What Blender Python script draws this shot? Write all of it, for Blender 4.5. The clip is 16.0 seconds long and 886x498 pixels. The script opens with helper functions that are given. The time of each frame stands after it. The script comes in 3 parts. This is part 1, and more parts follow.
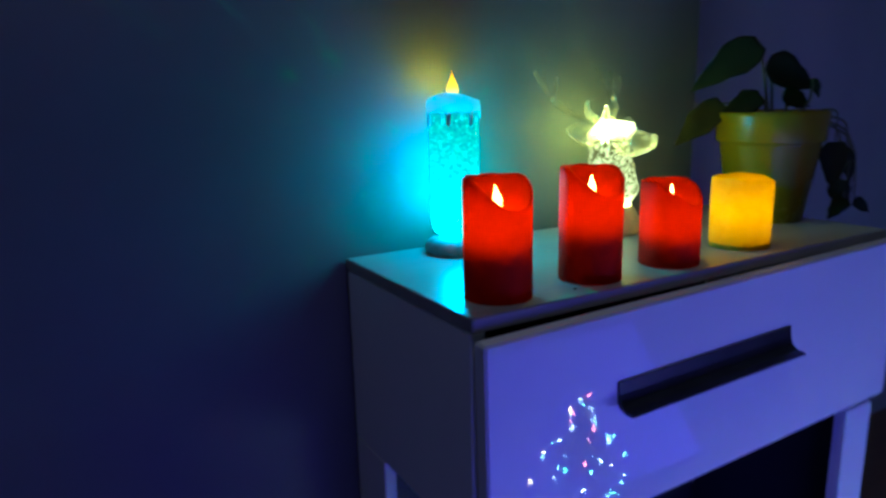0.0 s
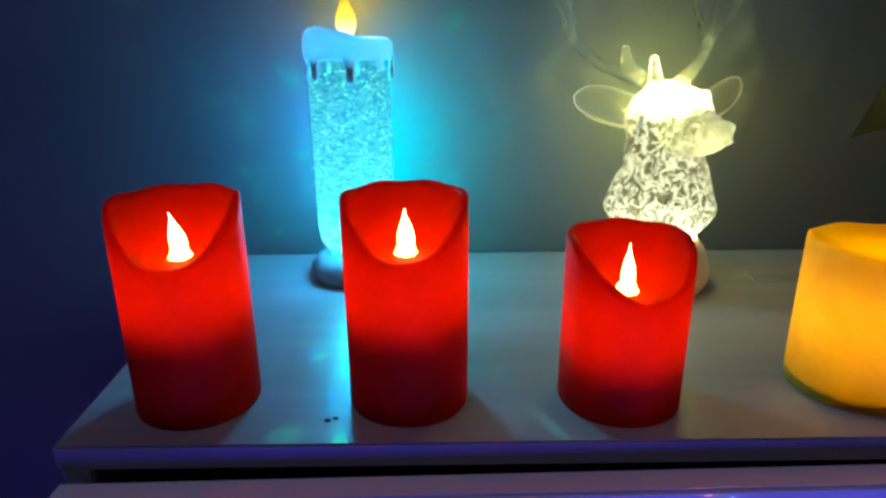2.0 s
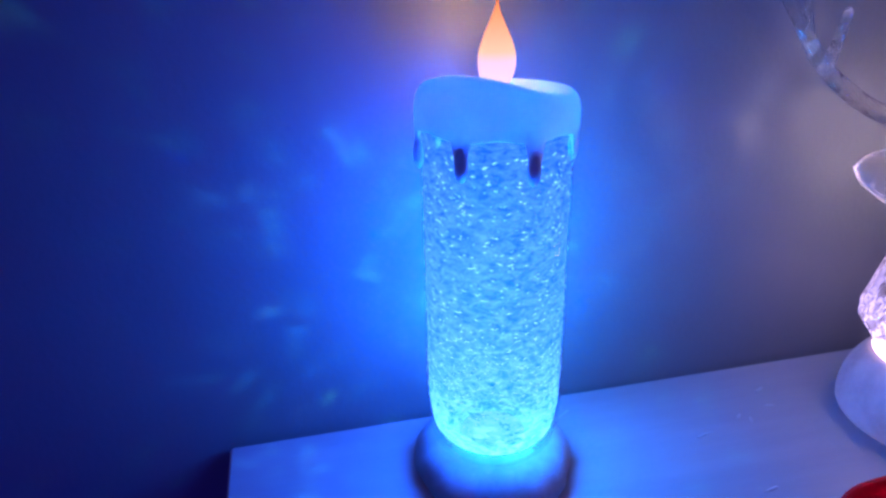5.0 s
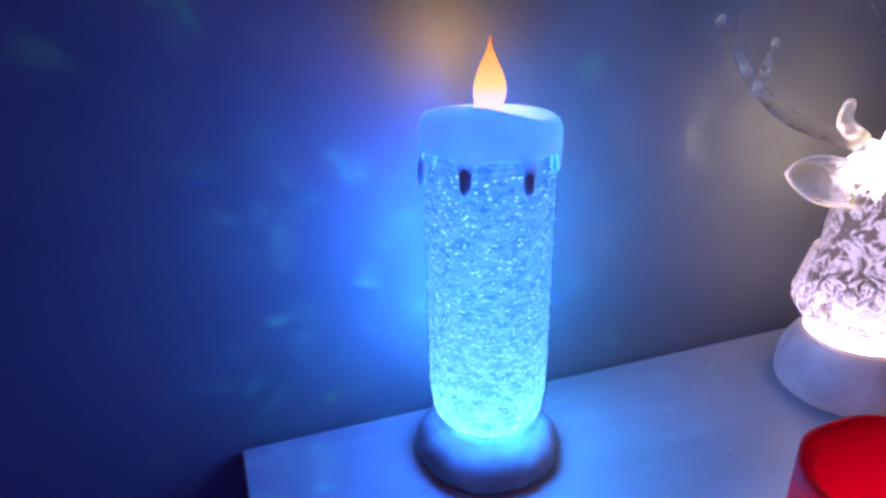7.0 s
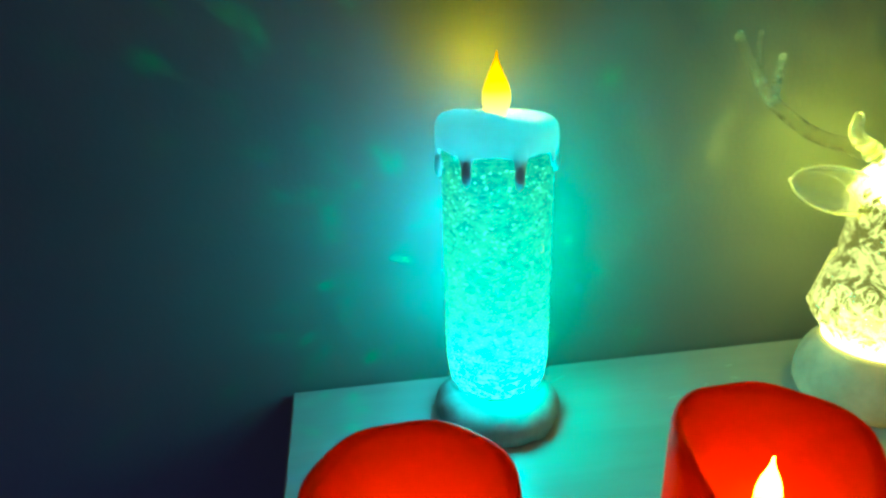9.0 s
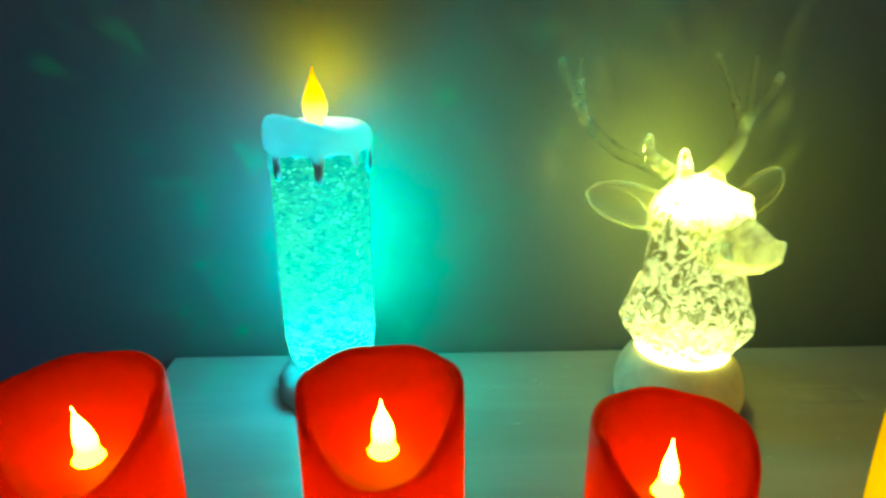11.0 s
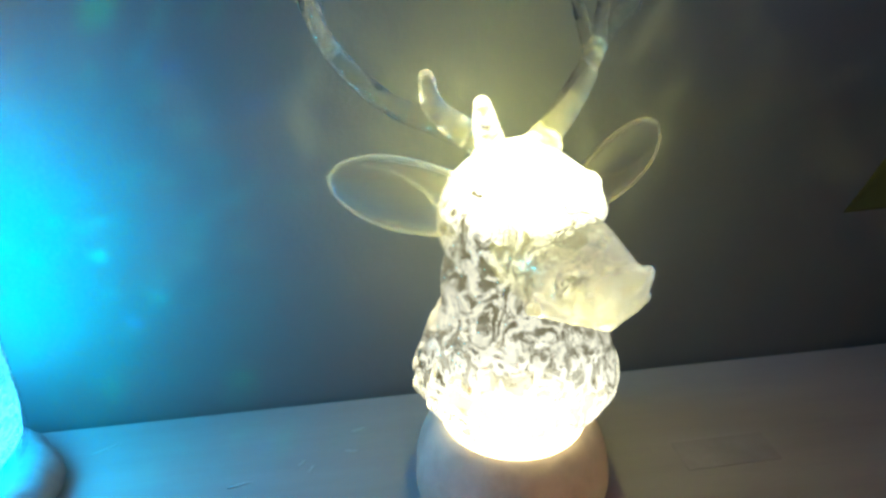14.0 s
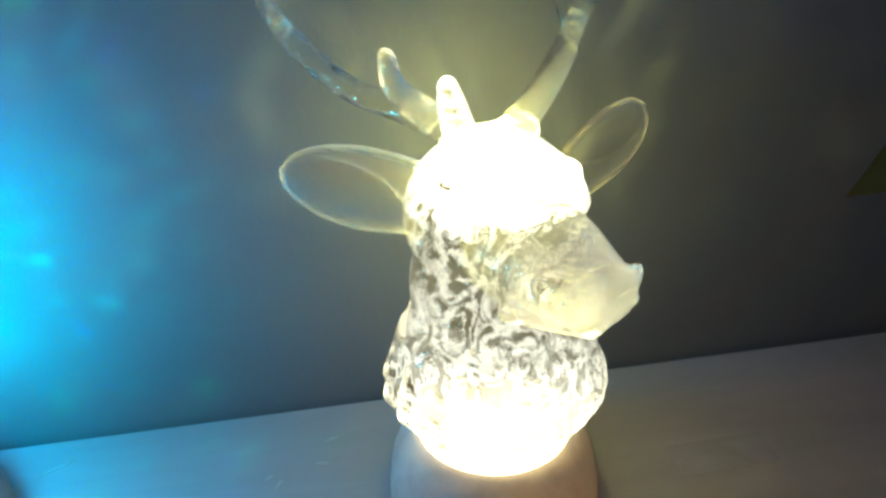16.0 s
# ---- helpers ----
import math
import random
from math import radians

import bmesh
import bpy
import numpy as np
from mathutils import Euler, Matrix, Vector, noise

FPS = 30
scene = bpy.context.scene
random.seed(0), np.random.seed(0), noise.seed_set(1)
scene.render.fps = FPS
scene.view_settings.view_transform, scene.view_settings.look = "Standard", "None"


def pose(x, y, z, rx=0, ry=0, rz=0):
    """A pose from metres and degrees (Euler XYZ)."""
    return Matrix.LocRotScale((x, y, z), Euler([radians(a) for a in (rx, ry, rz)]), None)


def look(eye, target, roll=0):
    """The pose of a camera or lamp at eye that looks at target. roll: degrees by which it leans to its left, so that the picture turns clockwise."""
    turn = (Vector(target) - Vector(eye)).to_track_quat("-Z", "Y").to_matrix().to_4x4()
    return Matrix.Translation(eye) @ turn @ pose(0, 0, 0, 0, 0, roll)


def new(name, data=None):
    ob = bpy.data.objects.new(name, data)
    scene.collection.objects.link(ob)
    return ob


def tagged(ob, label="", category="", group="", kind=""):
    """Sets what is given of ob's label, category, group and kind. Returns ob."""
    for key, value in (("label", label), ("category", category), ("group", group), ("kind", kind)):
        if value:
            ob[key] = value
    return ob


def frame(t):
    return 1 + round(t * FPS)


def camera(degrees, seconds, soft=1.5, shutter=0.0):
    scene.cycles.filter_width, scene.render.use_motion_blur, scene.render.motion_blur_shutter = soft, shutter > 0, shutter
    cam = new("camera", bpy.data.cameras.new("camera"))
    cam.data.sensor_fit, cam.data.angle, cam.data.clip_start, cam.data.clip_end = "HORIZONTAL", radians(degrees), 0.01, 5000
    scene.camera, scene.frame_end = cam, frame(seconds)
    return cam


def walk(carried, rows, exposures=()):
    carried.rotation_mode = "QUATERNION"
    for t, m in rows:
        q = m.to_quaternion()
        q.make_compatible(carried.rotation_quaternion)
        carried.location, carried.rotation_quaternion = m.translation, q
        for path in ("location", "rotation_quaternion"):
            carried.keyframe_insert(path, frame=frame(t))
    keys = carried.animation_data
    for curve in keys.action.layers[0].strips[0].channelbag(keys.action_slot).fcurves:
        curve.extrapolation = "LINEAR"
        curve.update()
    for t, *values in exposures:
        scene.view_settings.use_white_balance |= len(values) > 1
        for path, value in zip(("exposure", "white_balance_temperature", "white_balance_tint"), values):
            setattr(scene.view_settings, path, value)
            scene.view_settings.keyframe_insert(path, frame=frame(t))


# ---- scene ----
cam = camera(66.6, 16.0, soft=2.7, shutter=0.4)

PATH = [
    (0, (-0.35, -0.873, 0.968), (0.636, 0.811, 0.531), -1.4),
    (0.5, (-0.068, -0.822, 0.976), (0.528, 1.02, 0.476), 0.5),
    (1, (0.085, -0.753, 0.973), (0.375, 1.135, 0.379), -0.4),
    (1.5, (0.154, -0.668, 0.98), (0.344, 1.229, 0.375), -1.0),
    (2, (0.224, -0.661, 0.986), (0.241, 1.225, 0.321), -0.4),
    (2.5, (0.241, -0.638, 0.991), (0.085, 1.247, 0.34), -1.3),
    (3, (0.194, -0.521, 0.998), (0.058, 1.374, 0.373), -2.0),
    (3.5, (0.13, -0.415, 1.018), (0.239, 1.469, 0.354), -1.2),
    (4, (0.096, -0.361, 1.013), (0.332, 1.478, 0.262), -0.6),
    (6.5, (0.015, -0.355, 1.031), (0.621, 1.389, 0.263), -1.3),
    (7, (0.009, -0.382, 1.036), (0.615, 1.363, 0.268), -1.0),
    (7.5, (0.006, -0.396, 1.04), (0.517, 1.376, 0.266), -1.9),
    (8, (0.01, -0.406, 1.047), (0.459, 1.372, 0.248), -2.2),
    (10.5, (0.184, -0.54, 1.041), (0.189, 1.353, 0.396), -0.7),
    (11, (0.227, -0.542, 1.044), (0.272, 1.338, 0.364), -0.3),
    (11.5, (0.262, -0.541, 1.038), (0.34, 1.339, 0.359), -0.1),
    (12, (0.286, -0.519, 1.036), (0.353, 1.353, 0.336), -0.2),
    (12.5, (0.305, -0.451, 1.033), (0.489, 1.39, 0.274), 0.0),
    (13, (0.325, -0.395, 1.025), (0.547, 1.42, 0.216), -1.0),
    (13.5, (0.341, -0.364, 1.017), (0.603, 1.437, 0.187), -0.7),
    (14, (0.351, -0.342, 1.008), (0.609, 1.448, 0.155), -1.0),
    (14.5, (0.356, -0.328, 1.004), (0.629, 1.452, 0.133), -0.9),
    (15, (0.356, -0.324, 1.003), (0.638, 1.447, 0.117), -1.3),
    (15.5, (0.357, -0.32, 1.0), (0.64, 1.451, 0.115), -1.4),
    (16, (0.364, -0.318, 1.0), (0.643, 1.453, 0.113), -1.9),
]
walk(cam, [(t, look(eye, target, roll)) for t, eye, target, roll in PATH],
     exposures=[(0, 0.38, 7800, -50), (1.2, 0.28, 7800, -46), (2.0, 0.18, 7400, -12), (2.5, 0.1, 6500, 10), (3.0, 0.05, 5700, 48), (3.5, -0.45, 4900, 112), (6.7, -0.5, 4900, 108),
                (7.4, 0.18, 6200, 38), (8.0, 0.4, 9500, 4), (9.0, 0.4, 36000, -62), (11.6, 0.4, 36000, -62), (12.2, 0.35, 9000, -16), (12.6, 0.25, 6900, 2), (13.2, 0.08, 6100, 10), (16, 0.08, 6100, 11)])


# ---- world and the room's light ----
world = bpy.data.worlds.new("night")
world.use_nodes = True
world.node_tree.nodes["Background"].inputs[0].default_value = (0.01, 0.01, 0.03, 1)
world.node_tree.nodes["Background"].inputs[1].default_value = 0.02
scene.world = world

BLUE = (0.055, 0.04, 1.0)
WARM = (0.92, 0.91, 0.19)
TOP = 0.75          # height of the console's top


def lamp(name, kind, at, power, colour, size=0.01, aim=None):
    data = bpy.data.lights.new(name, kind)
    data.energy, data.color = power, colour
    if kind == "POINT":
        data.shadow_soft_size = size
    else:
        data.shape, data.size, data.size_y = "RECTANGLE", size[0], size[1]
    ob = new(name, data)
    ob.matrix_world = look(at, aim) if aim else Matrix.Translation(at)
    return ob


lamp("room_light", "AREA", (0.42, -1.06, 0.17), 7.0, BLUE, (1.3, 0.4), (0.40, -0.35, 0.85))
# Unseen fill added overhead to lift the wall and the tabletop.
lamp("overhead_fill", "AREA", (-0.2, -0.75, 2.5), 3.8, (0.54, 0.44, 0.90), (1.2, 0.4), (0.0, -0.1, 0.8))


def two_tone(ob, west, east):
    """Tints a lamp by direction: one colour to the west, another to the east."""
    ob.data.use_nodes = True
    nt = ob.data.node_tree
    tc, sep, mr, mx = (nt.nodes.new("ShaderNode" + k) for k in ("TexCoord", "SeparateXYZ", "MapRange", "ValToRGB"))
    mr.inputs["From Min"].default_value, mr.inputs["From Max"].default_value = -0.35, 0.45
    mx.color_ramp.elements[0].color, mx.color_ramp.elements[1].color = (*west, 1), (*east, 1)
    nt.links.new(tc.outputs["Normal"], sep.inputs[0])
    nt.links.new(sep.outputs["X"], mr.inputs[0])
    nt.links.new(mr.outputs[0], mx.inputs[0])
    # added dimming of the light that goes down, to darken the tabletop
    down, held = nt.nodes.new("ShaderNodeMapRange"), nt.nodes.new("ShaderNodeVectorMath")
    down.inputs["From Min"].default_value, down.inputs["From Max"].default_value = -0.55, -0.08
    down.inputs["To Min"].default_value = 0.55
    held.operation = "SCALE"
    nt.links.new(sep.outputs["Z"], down.inputs[0])
    nt.links.new(mx.outputs[0], held.inputs[0])
    nt.links.new(down.outputs[0], held.inputs["Scale"])
    nt.links.new(held.outputs[0], nt.nodes["Emission"].inputs["Color"])


# Two lamps up the tube stand for its glow; the bulb sits lower.
two_tone(lamp("tube_light", "POINT", (0.149, -0.068, 0.820), 4.6, (1, 1, 1), 0.020), (0.018, 0.32, 0.93), (0.0, 0.54, 1.0))
two_tone(lamp("tube_light", "POINT", (0.149, -0.068, 0.885), 4.4, (1, 1, 1), 0.020), (0.04, 0.25, 0.97), (0.0, 0.44, 1.0))
# Added under the cap only to brighten it.
lamp("tube_light", "POINT", (0.149, -0.058, 0.938), 0.075, (0.20, 0.80, 1.0), 0.012)
lamp("flame_bulb", "POINT", (0.149, -0.036, 0.992), 0.15, (1.0, 0.72, 0.12), 0.006)
lamp("deer_led", "POINT", (0.420, -0.072, 0.908), 0.85, WARM, 0.003)


def broken_beam(ob, scale, stretch, low, high, tints, reach=(2.0, 3.0), drop=(-3.0, -2.0)):
    """Lamp-colour noise paints the patches that stirred water and moulded plastic would throw."""
    ob.data.use_nodes = True
    nt = ob.data.node_tree
    em = nt.nodes["Emission"]
    tc = nt.nodes.new("ShaderNodeTexCoord")
    mp = nt.nodes.new("ShaderNodeMapping")
    mp.inputs["Scale"].default_value = stretch
    nz = nt.nodes.new("ShaderNodeTexNoise")
    nz.inputs["Scale"].default_value, nz.inputs["Detail"].default_value, nz.inputs["Distortion"].default_value = scale, 3.0, 0.6
    hue = nt.nodes.new("ShaderNodeTexNoise")
    hue.inputs["Scale"].default_value = scale * 0.45
    a, b = nt.nodes.new("ShaderNodeValToRGB"), nt.nodes.new("ShaderNodeValToRGB")
    a.color_ramp.elements[0].position, a.color_ramp.elements[1].position = low, high
    while len(b.color_ramp.elements) < len(tints):
        b.color_ramp.elements.new(0.5)
    for k, (el, c) in enumerate(zip(b.color_ramp.elements, tints)):
        el.position, el.color = 0.36 + 0.28 * k / max(1, len(tints) - 1), (*c, 1)
    mul = nt.nodes.new("ShaderNodeVectorMath")
    mul.operation = "MULTIPLY"
    nt.links.new(tc.outputs["Normal"], mp.inputs[0])
    nt.links.new(mp.outputs[0], nz.inputs["Vector"])
    nt.links.new(tc.outputs["Normal"], hue.inputs["Vector"])
    nt.links.new(nz.outputs["Fac"], a.inputs[0])
    nt.links.new(hue.outputs["Fac"], b.inputs[0])
    nt.links.new(a.outputs[0], mul.inputs[0])
    nt.links.new(b.outputs[0], mul.inputs[1])
    # added fade: no patches far along the room's wall, none further down
    sep, side, cut = nt.nodes.new("ShaderNodeSeparateXYZ"), nt.nodes.new("ShaderNodeMath"), nt.nodes.new("ShaderNodeMapRange")
    side.operation = "ABSOLUTE"
    cut.inputs["From Min"].default_value, cut.inputs["From Max"].default_value = reach
    cut.inputs["To Min"].default_value, cut.inputs["To Max"].default_value = 1.0, 0.0
    nt.links.new(tc.outputs["Normal"], sep.inputs[0])
    nt.links.new(sep.outputs["X"], side.inputs[0])
    nt.links.new(side.outputs[0], cut.inputs[0])
    down, held = nt.nodes.new("ShaderNodeMapRange"), nt.nodes.new("ShaderNodeMath")
    down.inputs["From Min"].default_value, down.inputs["From Max"].default_value = drop
    held.operation = "MULTIPLY"
    nt.links.new(sep.outputs["Z"], down.inputs[0])
    nt.links.new(cut.outputs[0], held.inputs[0])
    nt.links.new(down.outputs[0], held.inputs[1])
    kept = nt.nodes.new("ShaderNodeVectorMath")
    kept.operation = "SCALE"
    nt.links.new(mul.outputs[0], kept.inputs[0])
    nt.links.new(held.outputs[0], kept.inputs["Scale"])
    nt.links.new(kept.outputs[0], em.inputs["Color"])


broken_beam(lamp("glitter_sparkle", "POINT", (0.149, -0.089, 0.850), 13.0, (1, 1, 1), 0.003), 17.0, (1, 1, 1), 0.58, 0.74,
            ((0.0, 0.08, 1.0), (0.0, 0.75, 0.25), (0.0, 0.55, 0.8), (0.0, 0.9, 0.2)), (0.72, 0.93), (-0.8, -0.5))
broken_beam(lamp("deer_sparkle", "POINT", (0.420, -0.078, 0.900), 2.3, (1, 1, 1), 0.003), 8.0, (1.5, 1.5, 0.45), 0.53, 0.74,
            ((0.92, 0.92, 0.20), (1.0, 0.95, 0.40)), drop=(-0.45, -0.15))


# ---- materials ----
def nodes_of(name):
    m = bpy.data.materials.new(name)
    m.use_nodes = True
    nt = m.node_tree
    nt.nodes.clear()
    out = nt.nodes.new("ShaderNodeOutputMaterial")

    def add(kind, **values):
        n = nt.nodes.new(kind)
        for key, value in values.items():
            if key in n.inputs:
                n.inputs[key].default_value = value
        return n
    return m, nt, out, add


def noise_node(nt, add, scale, detail=4.0, rough=0.6, stretch=(1, 1, 1)):
    tc = add("ShaderNodeTexCoord")
    mp = add("ShaderNodeMapping")
    mp.inputs["Scale"].default_value = stretch
    n = add("ShaderNodeTexNoise", Scale=scale, Detail=detail, Roughness=rough)
    nt.links.new(tc.outputs["Object"], mp.inputs[0])
    nt.links.new(mp.outputs[0], n.inputs["Vector"])
    return n


def ramp(nt, add, src, a, b, ca, cb):
    r = add("ShaderNodeValToRGB")
    r.color_ramp.elements[0].position, r.color_ramp.elements[1].position = a, b
    r.color_ramp.elements[0].color, r.color_ramp.elements[1].color = (*ca, 1), (*cb, 1)
    nt.links.new(src, r.inputs[0])
    return r


def surface(name, dark, light, rough=0.5, scale=8.0, bump=0.1, fine=120.0, metal=0.0, stretch=(1, 1, 1), spec=0.5):
    """A two-scale opaque surface: broad stains and fine grain."""
    m, nt, out, add = nodes_of(name)
    p = add("ShaderNodeBsdfPrincipled", Roughness=rough, Metallic=metal)
    p.inputs["Specular IOR Level"].default_value = spec
    big = noise_node(nt, add, scale, 5, 0.6, stretch)
    col = ramp(nt, add, big.outputs["Fac"], 0.3, 0.7, dark, light)
    nt.links.new(col.outputs[0], p.inputs["Base Color"])
    small = noise_node(nt, add, fine, 3, 0.6, stretch)
    rr = add("ShaderNodeMapRange")
    rr.inputs["To Min"].default_value, rr.inputs["To Max"].default_value = rough * 0.8, min(1, rough * 1.25)
    nt.links.new(big.outputs["Fac"], rr.inputs[0])
    nt.links.new(rr.outputs[0], p.inputs["Roughness"])
    b = add("ShaderNodeBump", Strength=bump, Distance=0.002)
    nt.links.new(small.outputs["Fac"], b.inputs["Height"])
    nt.links.new(b.outputs[0], p.inputs["Normal"])
    nt.links.new(p.outputs[0], out.inputs[0])
    return m


def wax(name, colour, deep, trans=0.6, reach=0.0):
    """Thin wax: light inside the candle shows through."""
    m, nt, out, add = nodes_of(name)
    n = noise_node(nt, add, 26, 5, 0.65)
    col = ramp(nt, add, n.outputs["Fac"], 0.3, 0.7, deep, colour)
    p = add("ShaderNodeBsdfPrincipled", Roughness=0.6)
    p.inputs["Specular IOR Level"].default_value = 0.07
    if reach:
        p.inputs["Subsurface Weight"].default_value = 1.0
        p.inputs["Subsurface Radius"].default_value = (1.0, 0.10, 0.04)
        p.inputs["Subsurface Scale"].default_value = reach
    tr = add("ShaderNodeBsdfTranslucent")
    mix = add("ShaderNodeMixShader", Fac=trans)
    fine = noise_node(nt, add, 160, 3, 0.6)
    b = add("ShaderNodeBump", Strength=0.15, Distance=0.001)
    nt.links.new(fine.outputs["Fac"], b.inputs["Height"])
    nt.links.new(b.outputs[0], p.inputs["Normal"])
    nt.links.new(col.outputs[0], p.inputs["Base Color"])
    nt.links.new(col.outputs[0], tr.inputs["Color"])
    nt.links.new(p.outputs[0], mix.inputs[1])
    nt.links.new(tr.outputs[0], mix.inputs[2])
    nt.links.new(mix.outputs[0], out.inputs[0])
    return m


def glow(name, low, high, strength, z0, z1, middle=None):
    """A lit flame-shaped bulb: colour from its foot to its tip."""
    m, nt, out, add = nodes_of(name)
    tc = add("ShaderNodeTexCoord")
    sep = add("ShaderNodeSeparateXYZ")
    mr = add("ShaderNodeMapRange")
    mr.inputs["From Min"].default_value, mr.inputs["From Max"].default_value = z0, z1
    nt.links.new(tc.outputs["Object"], sep.inputs[0])
    nt.links.new(sep.outputs["Z"], mr.inputs[0])
    col = ramp(nt, add, mr.outputs[0], 0.12, 1.0, low, high)
    if middle:
        el = col.color_ramp.elements.new(0.45)
        el.color = (*middle, 1)
    e = add("ShaderNodeEmission", Strength=strength)
    nt.links.new(col.outputs[0], e.inputs[0])
    nt.links.new(e.outputs[0], out.inputs[0])
    return m


def plain_glow(name, colour, strength):
    m, nt, out, add = nodes_of(name)
    e = add("ShaderNodeEmission", Color=(*colour, 1), Strength=strength)
    nt.links.new(e.outputs[0], out.inputs[0])
    return m


def graded_glow(name, dark, light, strength, scale, clear, stretch=(1, 1, 1), levels=(), z1=0.2, band=(0.38, 0.66), fill=0.0, strands=False):
    """Partly clear, its lamp's light and bright swirls painted in as glow. levels: (height 0 to 1, strength of that
    glow).
    """
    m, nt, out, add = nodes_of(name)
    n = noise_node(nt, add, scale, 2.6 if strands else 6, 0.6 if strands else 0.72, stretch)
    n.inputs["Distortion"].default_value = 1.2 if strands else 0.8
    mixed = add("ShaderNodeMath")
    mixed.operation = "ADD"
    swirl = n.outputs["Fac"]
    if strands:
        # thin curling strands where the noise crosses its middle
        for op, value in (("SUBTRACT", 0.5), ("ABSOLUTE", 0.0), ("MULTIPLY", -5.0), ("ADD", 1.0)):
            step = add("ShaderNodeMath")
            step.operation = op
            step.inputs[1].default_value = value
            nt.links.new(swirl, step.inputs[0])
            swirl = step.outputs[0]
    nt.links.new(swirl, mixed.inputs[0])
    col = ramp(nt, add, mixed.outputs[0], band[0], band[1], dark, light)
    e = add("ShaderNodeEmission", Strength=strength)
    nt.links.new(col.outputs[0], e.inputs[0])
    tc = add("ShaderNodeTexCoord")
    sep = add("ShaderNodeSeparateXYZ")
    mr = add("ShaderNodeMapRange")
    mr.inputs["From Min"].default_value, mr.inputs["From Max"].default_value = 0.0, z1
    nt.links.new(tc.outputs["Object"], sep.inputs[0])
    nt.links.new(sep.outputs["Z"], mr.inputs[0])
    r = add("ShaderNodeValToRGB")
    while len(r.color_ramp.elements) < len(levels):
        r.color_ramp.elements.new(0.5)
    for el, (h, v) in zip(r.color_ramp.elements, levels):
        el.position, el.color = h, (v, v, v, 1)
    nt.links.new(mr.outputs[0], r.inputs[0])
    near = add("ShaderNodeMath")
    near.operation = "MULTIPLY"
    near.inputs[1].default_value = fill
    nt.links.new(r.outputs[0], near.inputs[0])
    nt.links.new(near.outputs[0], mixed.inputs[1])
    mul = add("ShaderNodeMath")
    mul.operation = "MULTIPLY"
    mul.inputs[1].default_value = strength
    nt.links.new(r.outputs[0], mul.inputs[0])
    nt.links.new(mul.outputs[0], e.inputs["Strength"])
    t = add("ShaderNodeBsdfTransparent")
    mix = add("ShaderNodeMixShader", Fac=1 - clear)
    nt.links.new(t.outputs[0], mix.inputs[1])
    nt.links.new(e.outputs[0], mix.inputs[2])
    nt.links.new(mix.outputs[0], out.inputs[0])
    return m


def clear_plastic(name, tint, ior=1.2, rough=0.04, bump=0.0, scale=60.0, stretch=(1, 1, 1), haze=0.0, milk=(0.95, 0.93, 0.86)):
    m, nt, out, add = nodes_of(name)
    p = add("ShaderNodeBsdfGlass", Color=(*tint, 1), Roughness=rough, IOR=ior)
    if bump:
        n = noise_node(nt, add, scale, 4, 0.6, stretch)
        b = add("ShaderNodeBump", Strength=bump, Distance=0.004)
        nt.links.new(n.outputs["Fac"], b.inputs["Height"])
        nt.links.new(b.outputs[0], p.inputs["Normal"])
    if haze:
        d = add("ShaderNodeBsdfTranslucent", Color=(*milk, 1))
        mix = add("ShaderNodeMixShader", Fac=haze)
        nt.links.new(p.outputs[0], mix.inputs[1])
        nt.links.new(d.outputs[0], mix.inputs[2])
        p = mix
    nt.links.new(p.outputs[0], out.inputs[0])
    return m


def thin_plastic(name, gloss=0.35):
    """A thin clear wall: see-through, glossier at a glance."""
    m, nt, out, add = nodes_of(name)
    t = add("ShaderNodeBsdfTransparent", Color=(0.96, 0.98, 1, 1))
    g = add("ShaderNodeBsdfGlossy", Roughness=0.06)
    f = add("ShaderNodeFresnel", IOR=1.3)
    mix = add("ShaderNodeMixShader")
    part_of = add("ShaderNodeMath")
    part_of.operation = "MULTIPLY"
    part_of.inputs[1].default_value = gloss
    nt.links.new(f.outputs[0], part_of.inputs[0])
    nt.links.new(part_of.outputs[0], mix.inputs[0])
    nt.links.new(t.outputs[0], mix.inputs[1])
    nt.links.new(g.outputs[0], mix.inputs[2])
    nt.links.new(mix.outputs[0], out.inputs[0])
    return m


def moulded_plastic(name, tint, ior, rough):
    """Clear plastic: crinkled on the head, drawn into upright grooves on the bust below."""
    m, nt, out, add = nodes_of(name)
    p = add("ShaderNodeBsdfGlass", Color=(*tint, 1), Roughness=rough, IOR=ior)
    groove = noise_node(nt, add, 80, 4, 0.6, (1, 1, 0.22))
    crinkle = noise_node(nt, add, 170, 3, 0.65, (1, 1, 0.9))
    crinkle.inputs["Distortion"].default_value = 1.4
    tc, sep, mr = add("ShaderNodeTexCoord"), add("ShaderNodeSeparateXYZ"), add("ShaderNodeMapRange")
    mr.inputs["From Min"].default_value, mr.inputs["From Max"].default_value = 0.085, 0.108
    nt.links.new(tc.outputs["Object"], sep.inputs[0])
    nt.links.new(sep.outputs["Z"], mr.inputs[0])
    both = add("ShaderNodeMix")
    nt.links.new(mr.outputs[0], both.inputs[0])
    nt.links.new(groove.outputs["Fac"], both.inputs[2])
    nt.links.new(crinkle.outputs["Fac"], both.inputs[3])
    b = add("ShaderNodeBump", Strength=0.75, Distance=0.004)
    nt.links.new(both.outputs[0], b.inputs["Height"])
    nt.links.new(b.outputs[0], p.inputs["Normal"])
    d = add("ShaderNodeBsdfTranslucent", Color=(0.95, 0.93, 0.86, 1))
    mix = add("ShaderNodeMixShader", Fac=0.014)
    nt.links.new(p.outputs[0], mix.inputs[1])
    nt.links.new(d.outputs[0], mix.inputs[2])
